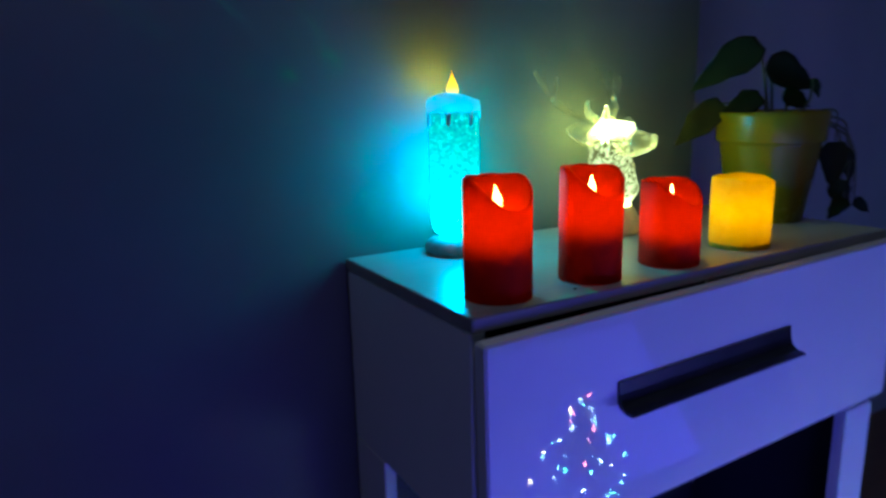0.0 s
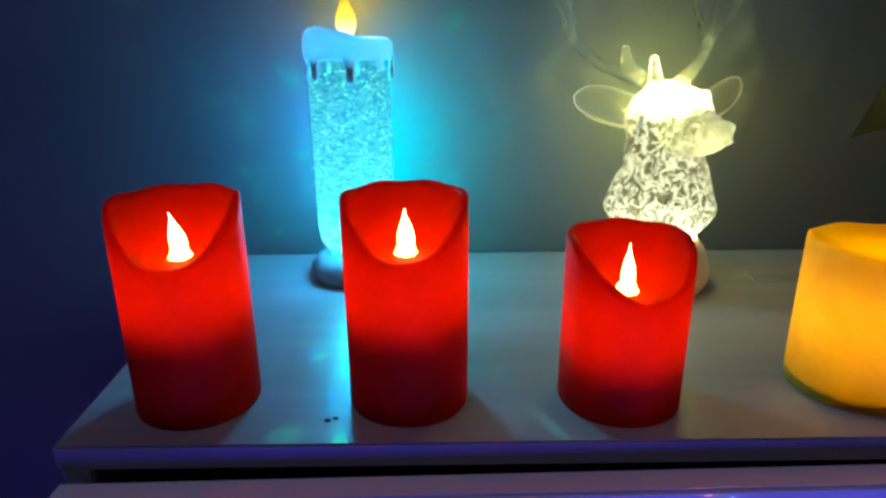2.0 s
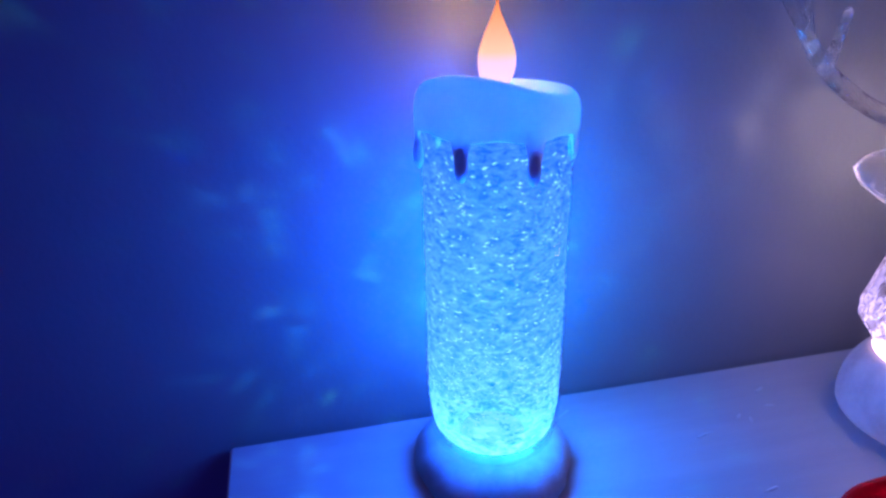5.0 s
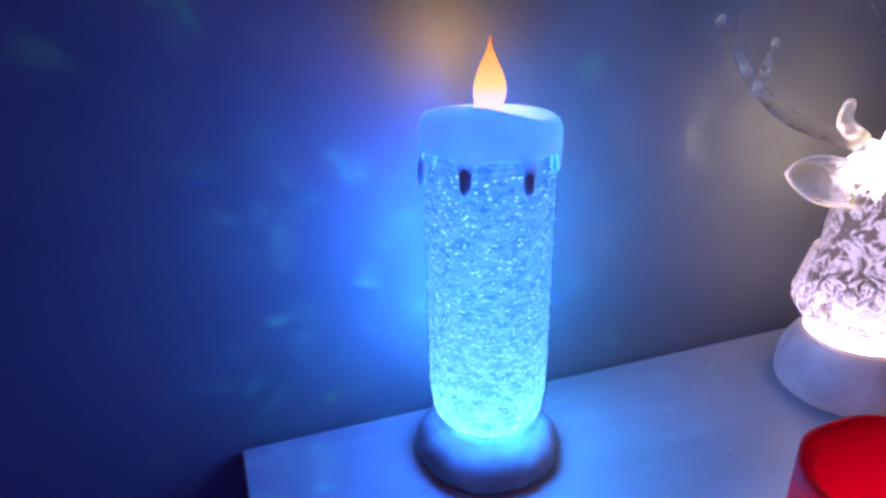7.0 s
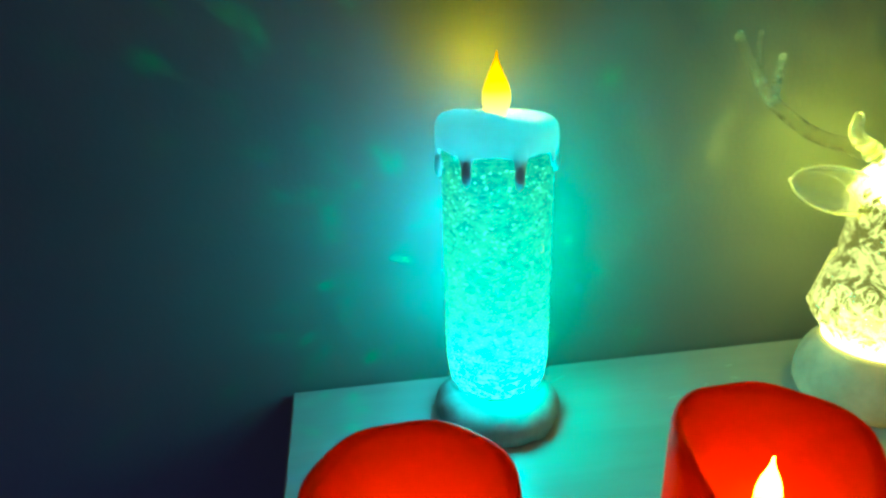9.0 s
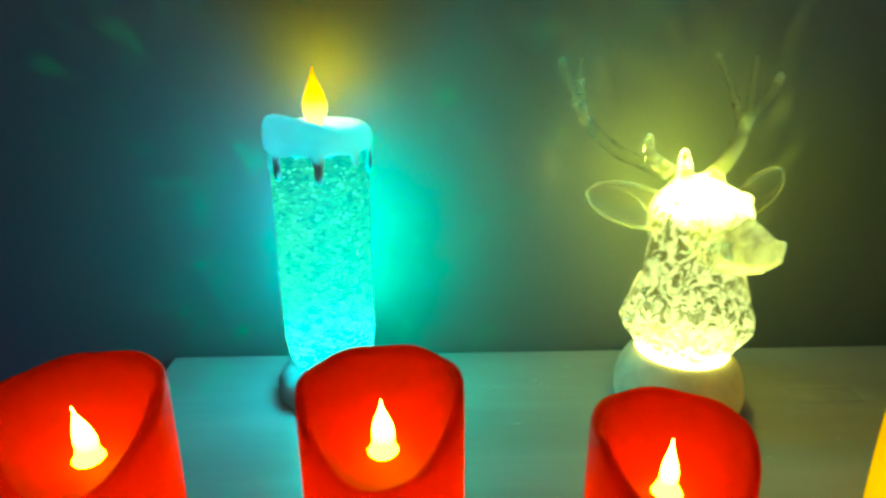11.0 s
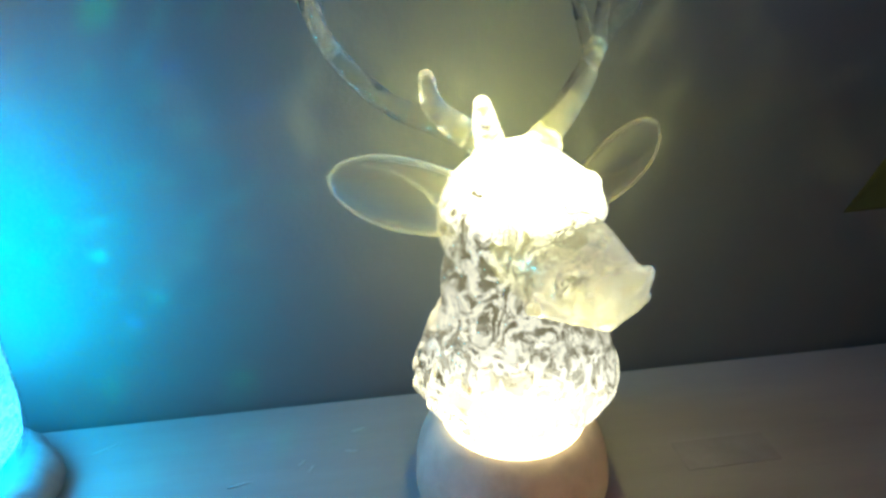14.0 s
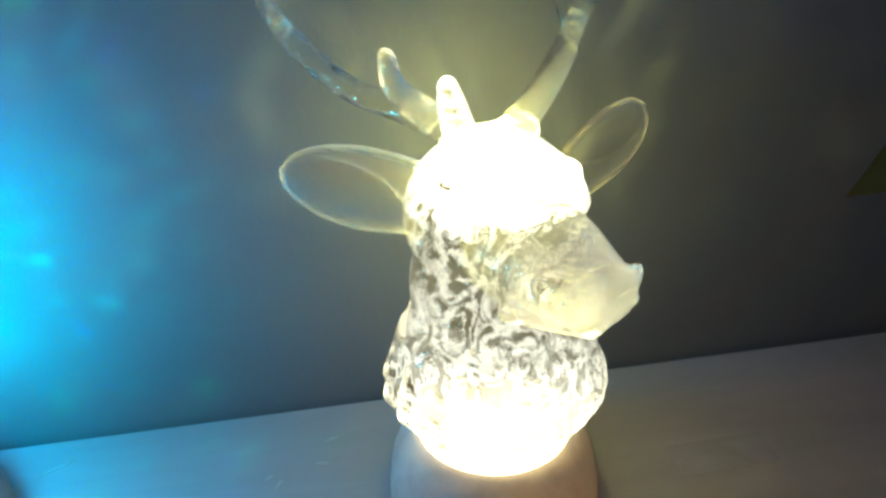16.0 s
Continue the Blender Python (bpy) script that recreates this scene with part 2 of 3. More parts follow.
    nt.links.new(mix.outputs[0], out.inputs[0])
    return m


M_WALL = surface("dark_wall_paint", (0.095, 0.097, 0.092), (0.125, 0.126, 0.118), 0.62, 3.0, 0.12, 220)
M_WALL_LIGHT = surface("pale_wall_paint", (0.24, 0.24, 0.25), (0.30, 0.30, 0.31), 0.8, 3.0, 0.1, 200)
M_WALL_ROOM = surface("room_wall_paint", (0.50, 0.50, 0.50), (0.58, 0.58, 0.58), 0.85, 3.0, 0.1, 200)
M_FLOOR = surface("floor_wood", (0.10, 0.06, 0.035), (0.17, 0.10, 0.06), 0.45, 4.0, 0.1, 80, stretch=(1, 8, 1))
M_CEIL = surface("ceiling_paint", (0.5, 0.5, 0.5), (0.58, 0.58, 0.58), 0.9, 4.0, 0.05)
M_TOP = surface("grey_beige_laminate", (0.24, 0.225, 0.21), (0.32, 0.30, 0.28), 0.36, 6.0, 0.05, 260, stretch=(0.5, 4, 1))
M_WHITE = surface("white_lacquer", (0.70, 0.70, 0.72), (0.76, 0.76, 0.77), 0.006, 4.0, 0.0, 200, spec=0.22)
# Near-black colour that stands for shade inside the console and candles.
M_DARK = surface("shade_black", (0.03, 0.03, 0.035), (0.05, 0.05, 0.055), 0.6, 6.0, 0.05)
M_HANDLE = surface("dark_metal", (0.035, 0.035, 0.04), (0.06, 0.06, 0.065), 0.4, 20, 0.05, metal=0.7)
M_RED = wax("red_wax", (0.78, 0.013, 0.007), (0.64, 0.008, 0.005), 0.42, 0.03)
M_IVORY = wax("ivory_wax", (0.80, 0.54, 0.09), (0.66, 0.40, 0.05), 0.65)
M_BASE = wax("pale_resin", (0.44, 0.41, 0.40), (0.21, 0.19, 0.19), 0.30)
M_CREAM = wax("cream_resin", (0.68, 0.58, 0.49), (0.40, 0.32, 0.26), 0.45)
M_CAP = wax("white_plastic_wax", (0.64, 0.67, 0.67), (0.52, 0.56, 0.58), 0.45)
M_DRIP = wax("thick_wax", (0.52, 0.54, 0.58), (0.42, 0.44, 0.48), 0.60)
M_POT = surface("yellow_glaze", (0.15, 0.118, 0.008), (0.21, 0.165, 0.013), 0.26, 6, 0.03, 60, spec=0.3)
M_SOIL = surface("potting_soil", (0.012, 0.009, 0.006), (0.035, 0.025, 0.018), 0.95, 60, 0.8, 200)
M_LEAF = surface("dark_green_leaf", (0.007, 0.012, 0.004), (0.016, 0.024, 0.007), 0.65, 20, 0.2, 90, spec=0.12)
M_LEAF_YELLOW = surface("yellowing_leaf", (0.012, 0.014, 0.003), (0.024, 0.025, 0.005), 0.7, 20, 0.2, 90, spec=0.15)
M_STEM = surface("green_stem", (0.04, 0.05, 0.02), (0.08, 0.09, 0.03), 0.5, 40, 0.1)
M_FLAME = glow("candle_flame", (1.0, 0.50, 0.12), (1.0, 0.72, 0.30), 18.0, 0.0, 0.027)
# Glow that paints the pool of light round each flame.
M_FLAME_POOL = plain_glow("flame_pool_glow", (1.0, 0.50, 0.13), 13.0)
M_BIGFLAME = glow("tall_flame", (1.0, 0.86, 0.62), (1.0, 0.32, 0.0), 1.5, 0.0, 0.040, (1.0, 0.70, 0.12))
# The height stops paint the bulb's light up the water as glow.
M_WATER = graded_glow("glowing_glitter_water", (0.0, 0.24, 0.58), (0.14, 0.80, 0.92), 5.6, 150, 0.40, (1, 1, 1.8), ((0.10, 1.0), (0.22, 0.72), (0.36, 0.36), (0.6, 0.27), (0.95, 0.15)))
# Flakes glow by themselves, in place of glints from the bulb.
M_GLITTER = plain_glow("glitter_glint", (0.20, 0.88, 1.0), 1.7)
M_TUBE = thin_plastic("clear_tube")
M_CRYSTAL = moulded_plastic("clear_acrylic", (1.0, 0.98, 0.90), 1.25, 0.03)
M_MUZZLE = clear_plastic("frosted_acrylic", (1.0, 0.98, 0.92), 1.30, 0.08, 0.8, 60, (1, 1, 1), 0.072, (0.80, 0.80, 0.95))
# Tip and tine plastics are milkier, standing for light piped along them.
M_TIP = clear_plastic("glint_acrylic", (1.0, 0.98, 0.92), 1.45, 0.03, 0.4, 80, (1, 1, 1), 0.085)
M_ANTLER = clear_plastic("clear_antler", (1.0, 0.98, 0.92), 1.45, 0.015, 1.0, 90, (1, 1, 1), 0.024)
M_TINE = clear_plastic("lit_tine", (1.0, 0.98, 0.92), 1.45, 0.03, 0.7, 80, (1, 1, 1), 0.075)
M_EAR = clear_plastic("clear_ear", (1.0, 0.98, 0.93), 1.45, 0.02, 0.6, 45, (1, 1, 1), 0.07)
# Painted glow: white at bust and crown, thin bright strands between.
M_DEER_GLOW = graded_glow("head_glow", (0.070, 0.056, 0.016), (1.0, 0.98, 0.80), 8.0, 90, 0.26, (1, 1, 0.8), ((0.0, 0.7), (0.29, 0.5), (0.37, 0.15), (0.80, 0.13), (0.86, 0.55), (0.93, 1.0)), 0.185, (0.78, 1.06), 0.85, True)
M_PUCK = plain_glow("warm_led_ring", (1.0, 0.86, 0.42), 9.0)
M_PUCK_BLUE = plain_glow("cyan_led_ring", (0.10, 0.85, 1.0), 1.2)
M_PINE = surface("pine_needles", (0.004, 0.010, 0.004), (0.010, 0.022, 0.009), 0.8, 50, 0.2)


# ---- mesh tools ----
def finish(name, bm, material, parent=None, label="", smooth=True):
    me = bpy.data.meshes.new(name)
    bmesh.ops.recalc_face_normals(bm, faces=bm.faces)
    bm.to_mesh(me)
    bm.free()
    if smooth:
        for f in me.polygons:
            f.use_smooth = True
    me.materials.append(material)
    ob = new(name, me)
    if parent:
        ob.parent = parent
    if label:
        ob["label"] = label
    return ob


def part(name, bm, material, parent, label="", smooth=True):
    return finish(name, bm, material, parent, label, smooth)


def box_bm(x0, x1, y0, y1, z0, z1, bevel=0.0015, bm=None):
    own = bm is None
    bm = bm or bmesh.new()
    r = bmesh.ops.create_cube(bm, size=1)
    for v in r["verts"]:
        v.co = Vector((x0 + (v.co.x + .5) * (x1 - x0), y0 + (v.co.y + .5) * (y1 - y0), z0 + (v.co.z + .5) * (z1 - z0)))
    if bevel and own:
        bmesh.ops.bevel(bm, geom=list(bm.edges), offset=bevel, segments=2, affect="EDGES")
    return bm


def slab(name, *dims, material, parent=None, bevel=0.0015, label=""):
    return finish(name, box_bm(*dims, bevel=bevel), material, parent, label, smooth=False)


def empty(name, at, label, category, group="", kind=""):
    ob = new(name)
    ob.empty_display_size = 0.02
    ob.location = at
    return tagged(ob, label, category, group, kind)


def revolve(profile, seg=64, bm=None, warp=None, close=True):
    """profile: (radius, z) from foot to end; warp(angle, radius, z, i) gives a changed (radius, z)."""
    bm = bm or bmesh.new()
    rings = []
    for i, (r, z) in enumerate(profile):
        ring = []
        for k in range(seg):
            a = 2 * math.pi * k / seg
            rr, zz = warp(a, r, z, i) if warp else (r, z)
            ring.append(bm.verts.new((rr * math.cos(a), rr * math.sin(a), zz)))
        rings.append(ring)
    for a, b in zip(rings, rings[1:]):
        for k in range(seg):
            bm.faces.new((a[k], a[(k + 1) % seg], b[(k + 1) % seg], b[k]))
    if close:
        bm.faces.new(rings[0][::-1])
        bm.faces.new(rings[-1])
    return bm


def tube_along(points, radii, seg=14, bm=None):
    """A tapered round rod along points."""
    bm = bm or bmesh.new()
    pts = [Vector(p) for p in points]
    rings, side = [], None
    for i, p in enumerate(pts):
        d = (pts[min(i + 1, len(pts) - 1)] - pts[max(i - 1, 0)]).normalized()
        if side is None:
            side = d.orthogonal().normalized()
        side = (side - d * side.dot(d)).normalized()
        up = d.cross(side)
        rings.append([bm.verts.new(p + radii[i] * (math.cos(a) * side + math.sin(a) * up)) for a in (2 * math.pi * k / seg for k in range(seg))])
    for a, b in zip(rings, rings[1:]):
        for k in range(seg):
            bm.faces.new((a[k], a[(k + 1) % seg], b[(k + 1) % seg], b[k]))
    bm.faces.new(rings[0][::-1])
    bm.faces.new(rings[-1])
    return bm


def bend(points, steps=6):
    """A smooth line through the points."""
    p = [Vector(q) for q in points]
    p = [2 * p[0] - p[1]] + p + [2 * p[-1] - p[-2]]
    out = []
    for i in range(1, len(p) - 2):
        for s in range(steps):
            t = s / steps
            a, b, c, d = p[i - 1], p[i], p[i + 1], p[i + 2]
            out.append(0.5 * (2 * b + (c - a) * t + (2 * a - 5 * b + 4 * c - d) * t * t + (3 * b - a - 3 * c + d) * t ** 3))
    return out + [p[-2]]


def rod(points, r0, r1, steps=6, bm=None, tip=True, seg=14):
    pts = bend(points, steps)
    n = len(pts) - 1
    rad = [r0 + (r1 - r0) * i / n for i in range(n + 1)]
    if tip:
        end = (pts[-1] - pts[-2]).normalized()
        for f, s in ((0.5, 0.85), (0.85, 0.5), (1.0, 0.12)):
            pts.append(pts[n] + end * r1 * f)
            rad.append(r1 * s)
    return tube_along(pts, rad, seg, bm)


def ball(bm, at, r, seg=14):
    rings = seg // 2
    rows = []
    for i in range(1, rings):
        p = math.pi * i / rings
        rows.append([bm.verts.new((at[0] + r[0] * math.sin(p) * math.cos(2 * math.pi * k / seg), at[1] + r[1] * math.sin(p) * math.sin(2 * math.pi * k / seg), at[2] - r[2] * math.cos(p))) for k in range(seg)])
    for a, b in zip(rows, rows[1:]):
        for k in range(seg):
            bm.faces.new((a[k], a[(k + 1) % seg], b[(k + 1) % seg], b[k]))
    foot, head = bm.verts.new((at[0], at[1], at[2] - r[2])), bm.verts.new((at[0], at[1], at[2] + r[2]))
    for k in range(seg):
        bm.faces.new((foot, rows[0][(k + 1) % seg], rows[0][k]))
        bm.faces.new((head, rows[-1][k], rows[-1][(k + 1) % seg]))


def chain(bm, a, b, ra, rb, n=7):
    for i in range(n):
        t = i / (n - 1)
        r = ra + (rb - ra) * t
        ball(bm, [a[k] + (b[k] - a[k]) * t for k in range(3)], (r, r, r))


# ---- the room ----
WALL_END = 0.715
tagged(slab("wall_back", -2.2, WALL_END, 0.0, 0.20, 0, 2.6, material=M_WALL, bevel=0), "dark grey painted wall with a faint sheen behind the console", "wall", kind="structure")
tagged(slab("wall_alcove", WALL_END, 2.6, 0.10, 0.25, 0, 2.6, material=M_WALL_LIGHT, bevel=0), "pale painted wall set back beside the dark wall", "wall", kind="structure")
tagged(slab("wall_east", 2.6, 2.75, -4.0, 0.25, 0, 2.6, material=M_WALL_ROOM, bevel=0), "plain pale side wall of the room", "wall", kind="structure")
tagged(slab("wall_west", -2.35, -2.2, -4.0, 0.20, 0, 2.6, material=M_WALL_ROOM, bevel=0), "plain pale side wall of the room", "wall", kind="structure")
tagged(slab("wall_south", -2.35, 2.75, -4.15, -4.0, 0, 2.6, material=M_WALL_ROOM, bevel=0), "plain pale wall across the room", "wall", kind="structure")
tagged(slab("floor", -2.35, 2.75, -4.15, 0.25, -0.1, 0.0, material=M_FLOOR, bevel=0), "dim brown wooden floor", "floor", kind="structure")
tagged(slab("ceiling", -2.35, 2.75, -4.15, 0.25, 2.6, 2.7, material=M_CEIL, bevel=0), "plain pale ceiling", "ceiling", kind="structure")


# ---- the console: drawer over an open frame ----
def console():
    c = empty("console_table", (0, 0, 0), "white console table with greyish top and one handled drawer", "console table")
    R = 0.78
    slab("tabletop", 0, R, -0.330, -0.003, TOP - 0.016, TOP, material=M_TOP, parent=c, bevel=0.0012)
    for x0, x1 in ((0.0005, 0.0185), (R - 0.0185, R - 0.0005)):
        slab("side_panel", x0, x1, -0.326, -0.006, 0.48, TOP - 0.017, material=M_WHITE, parent=c)
        slab("leg", x0, x1, -0.100, -0.006, 0, 0.479, material=M_WHITE, parent=c)
        slab("leg", x0, x1, -0.326, -0.245, 0, 0.479, material=M_WHITE, parent=c)
    for x0, x1 in ((0.019, 0.09), (R - 0.09, R - 0.019)):
        slab("leg_facing", x0, x1, -0.347, -0.327, 0, 0.470, material=M_WHITE, parent=c)
    # Boards coloured near-black for the shade inside; the right-hand upright one is added.
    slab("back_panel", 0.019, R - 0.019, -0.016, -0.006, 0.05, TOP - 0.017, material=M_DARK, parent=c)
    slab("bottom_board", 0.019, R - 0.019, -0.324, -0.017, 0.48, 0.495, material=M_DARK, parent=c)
    slab("shade_panel", R - 0.0230, R - 0.0192, -0.324, -0.018, 0.117, 0.478, material=M_DARK, parent=c)
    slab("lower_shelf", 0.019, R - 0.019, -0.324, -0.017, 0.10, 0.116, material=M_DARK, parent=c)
    d = slab("drawer_front", 0.001, R - 0.001, -0.352, -0.331, 0.467, 0.724, material=M_WHITE, parent=c, bevel=0.002)
    # scoop handle: a plate on the front that curls out into a lip below
    bm = bmesh.new()
    prof = [(-0.3522, 0.640), (-0.3545, 0.6405), (-0.3555, 0.625), (-0.3585, 0.615), (-0.366, 0.6095), (-0.3765, 0.6085),
            (-0.3785, 0.6065), (-0.3765, 0.6050), (-0.365, 0.6050), (-0.3560, 0.6085), (-0.3522, 0.616)]
    ends = [[bm.verts.new((x, y, z)) for y, z in prof] for x in (0.182, 0.506)]
    n = len(prof)
    for k in range(n):
        bm.faces.new((ends[0][k], ends[0][(k + 1) % n], ends[1][(k + 1) % n], ends[1][k]))
    bm.faces.new(ends[0][::-1])
    bm.faces.new(ends[1])
    part("handle", bm, M_HANDLE, d, "dark metal scoop handle", smooth=False)
    # the drawer hangs a little askew
    d.matrix_world = Matrix.Translation((0.0095, 0, 0.003)) @ Matrix.Rotation(-0.014, 4, "Y")
    return c


console()


# ---- candles ----
def flame_bm(height, radius, lean=0.0):
    prof = []
    for i in range(17):
        t = i / 16
        if t < 0.32:
            r = radius * (0.55 + 0.45 * math.sin(t / 0.32 * math.pi / 2))
        else:
            r = radius * (0.5 + 0.5 * math.cos(math.pi * (t - 0.32) / 0.70)) ** 0.85
        prof.append((max(r, 0.0003), t * height))
    bm = revolve(prof, 20)
    for v in bm.verts:
        t = v.co.z / height
        v.co.y *= 0.8
        v.co.x += lean * t * t + 0.05 * radius * math.sin(t * 5.0)
    return bm


def pillar(name, at, radius, height, dip, face, bowl, material, label, led, power, flame=True, lean=0.0, wave=0.0, fr=0.0052, fh=0.027):
    """An electric wax candle: thin wax wall, a rim that dips on one side, a bowl with a flame-shaped bulb."""
    c = empty(name, at, label, "candle", "electric pillar candles")
    wall = 0.0045

    def rim(a):
        d = max(0.0, math.cos(a - face))
        return height - dip * d ** 1.4 + wave * math.sin(2 * a + 0.7) + 0.0006 * math.sin(7 * a + height * 90)
    floor_z = height - bowl
    outer = [(radius * 0.985, 0), (radius, 0.002)] + [(radius, f) for f in (0.2, 0.4, 0.6, 0.75, 0.86, 0.94)] + [(radius * 0.995, 1.0), (radius - wall * 0.5, 1.02)]
    inner = [(radius - wall, 0.995), (radius - wall - 0.001, 0.9), (radius * 0.74, 0.45), (radius * 0.54, 0.2), (radius * 0.32, 0.06), (radius * 0.08, 0.0)]
    prof = []
    for r, f in outer:
        prof.append((r, f, "o"))
    for r, f in inner:
        prof.append((r, f, "i"))

    def warp(a, r, z, i):
        rr, f, k = prof[i]
        top = rim(a)
        low = min(floor_z, top - 0.004)
        rr2 = rr * (1 + 0.004 * math.sin(3 * a + 2.0 * height * 40) + 0.003 * math.sin(5 * a + f * 4))
        if k == "o":
            return rr2, (f if i < 2 else f * (top - 0.001) if f <= 1 else top)
        return rr2, low + (top - 0.0005 - low) * f
    bm = revolve([(p[0], p[1]) for p in prof], 72, warp=warp, close=False)
    # close the bowl's middle and the foot
    bm.verts.ensure_lookup_table()
    for i in (0, len(prof) - 1):
        bm.faces.new([bm.verts[i * 72 + k] for k in range(72)])
    part("wax_body", bm, material, c)
    if flame:
        f = part("flame", flame_bm(fh, fr, lean), M_FLAME, c, "glowing flame-shaped bulb")
        f.location = (0, 0, floor_z + 0.001)
        # Low glowing mound added as the lit pool on the bowl's floor.
        cup = part("flame_pool", revolve([(0.0076, -0.001), (0.0072, 0.0008), (0.0062, 0.0026), (0.0052, 0.0050), (0.0036, 0.0066)], 28), M_FLAME_POOL, c, "glowing mound added for the pool of light round the flame")
        cup.location = (0, 0, floor_z)
    # Unseen core added to block the inner lamp, so the wax darkens downwards.
    if flame:
        part("shade_core", revolve([(radius * 0.70, 0.001), (radius * 0.70, led - 0.022), (radius * 0.62, led - 0.018), (0.004, led - 0.017)], 40), M_DARK, c, "unseen dark core added inside the wax to shade its foot")
    else:
        part("shade_core", revolve([(radius * 0.90, 0.001), (radius * 0.90, 0.012), (radius * 0.80, 0.017), (0.004, 0.018)], 40), M_DARK, c, "unseen dark core added inside the wax to shade its foot")
    if led:
        lamp("candle_led", "POINT", (at[0], at[1], at[2] + led), power[0], power[1], 0.014 if flame else 0.008)
    return c


S = math.radians
RED_LED = (0.095, (1.0, 0.5, 0.3))
pillar("red_candle", (0.069, -0.277, TOP), 0.0385, 0.134, 0.033, S(-86), 0.037, M_RED, "tall red wax electric candle with a dipped rim, lit", 0.086, RED_LED, lean=-0.003)
pillar("red_candle", (0.205, -0.277, TOP), 0.0380, 0.135, 0.031, S(-92), 0.037, M_RED, "tall red wax electric candle with a dipped rim, lit", 0.086, RED_LED)
pillar("red_candle", (0.340, -0.280, TOP), 0.0385, 0.109, 0.029, S(-78), 0.036, M_RED, "short red wax electric candle with a dipped rim, lit", 0.062, RED_LED, fr=0.0042, fh=0.030)
pillar("yellow_candle", (0.500, -0.268, TOP), 0.0415, 0.100, 0.004, S(-60), 0.007, M_IVORY, "short amber-glowing ivory wax electric candle without a flame", 0.056, (0.13, (1.0, 0.55, 0.07)), flame=False, wave=0.001)


def glitter_candle(at):
    g = empty("glitter_candle", at, "clear glitter-water candle lamp with dripping white top, glowing blue", "candle lamp")
    rock = lambda a, r, z, i: (r * (1 + 0.014 * math.sin(5 * a + z * 90) + 0.012 * math.sin(11 * a - z * 200) + 0.008 * math.sin(17 * a + z * 400)), z)
    foot = [(0.0405, 0), (0.0430, 0.002), (0.0443, 0.006), (0.0442, 0.010), (0.0428, 0.0140), (0.0400, 0.0178), (0.0365, 0.0203), (0.0320, 0.0216), (0.024, 0.0217)]
    part("base", revolve(foot, 96, warp=rock), M_BASE, g, "lumpy pale resin foot")
    part("led_ring", revolve([(0.016, 0.0217), (0.018, 0.0225), (0.018, 0.0255), (0.010, 0.028)], 40), M_PUCK_BLUE, g, "glowing cyan light at the foot")
    tube = [(0.0245, 0.0218), (0.0295, 0.024), (0.0335, 0.029), (0.0358, 0.038), (0.0365, 0.052), (0.0365, 0.10), (0.0365, 0.202)]
    part("tube", revolve(tube, 64, close=False), M_TUBE, g, "clear plastic tube")
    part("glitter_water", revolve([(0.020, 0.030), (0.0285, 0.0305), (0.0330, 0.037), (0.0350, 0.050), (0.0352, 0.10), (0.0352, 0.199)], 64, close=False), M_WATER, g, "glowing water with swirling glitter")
    # flakes, too many to count; their glints are painted as glow
    rnd = random.Random(4)
    verts, faces = [], []
    for _ in range(1900):
        a, z = rnd.random() * 6.283, 0.036 + 0.156 * rnd.random() ** 1.15
        r = (0.0353 + 0.0006 * rnd.random()) * (1 if z > 0.05 else 0.93)
        c = Vector((r * math.cos(a), r * math.sin(a), z))
        s = rnd.uniform(0.0004, 0.0011)
        u = Vector((-math.sin(a), math.cos(a), rnd.uniform(-.5, .5))).normalized() * s * rnd.uniform(0.7, 1.8)
        v = Vector((math.cos(a) * 0.3, math.sin(a) * 0.3, 1)).normalized() * s * rnd.uniform(0.35, 0.8)
        k = len(verts)
        verts += [tuple(c - u), tuple(c - v), tuple(c + u), tuple(c + v)]
        faces.append((k, k + 1, k + 2, k + 3))
    me = bpy.data.meshes.new("glitter")
    me.from_pydata(verts, [], faces)
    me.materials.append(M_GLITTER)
    fl = new("glitter", me)
    fl.parent = g
    tagged(fl, "bright glitter flakes in the water", kind="stuff")

    # cap with drips
    def drip(a):
        d = 0.0
        for at_a, long, wide in ((-132, 0.015, 5), (-82, 0.016, 5), (-40, 0.009, 4.5), (-8, 0.015, 5), (38, 0.012, 5), (84, 0.016, 5), (128, 0.014, 5), (170, 0.016, 5)):
            w = (math.degrees(a) - at_a + 180) % 360 - 180
            d = max(d, long * math.exp(-(w / wide) ** 4) + 0.002 * math.exp(-(w / 18) ** 2))
        return d

    def capw(a, r, z, i):
        hump = max(0, math.cos(a + 2.36)) ** 1.6
        if 4 <= i <= 6:
            return r, z - drip(a)
        if i < 4:
            return r, z
        lift = {7: 0.2, 8: 0.45, 9: 0.75, 10: 0.93}.get(i, 1.0)
        wave = 0.010 * math.sin(4 * a + 1) + 0.006 * math.sin(9 * a) if i < 10 else 0
        return r * (1 + wave), z + 0.0095 * hump * lift * min(1, r / 0.030)
    cap = [(0.006, 0.2105), (0.030, 0.2110), (0.0345, 0.207), (0.0352, 0.203), (0.0368, 0.2010), (0.0374, 0.1998), (0.0380, 0.2004), (0.0382, 0.204), (0.0381, 0.207), (0.0375, 0.2105), (0.0362, 0.2130), (0.0340, 0.2148), (0.0300, 0.2154), (0.0250, 0.2146), (0.018, 0.2136), (0.006, 0.2130)]
    part("cap", revolve(cap, 240, warp=capw), M_CAP, g, "white melted-wax cap with drips")
    for deg, low in ((-132, 0.1800), (-82, 0.1785), (-8, 0.1800), (38, 0.1830), (84, 0.1790), (128, 0.1810), (172, 0.1790)):
        b = bmesh.new()
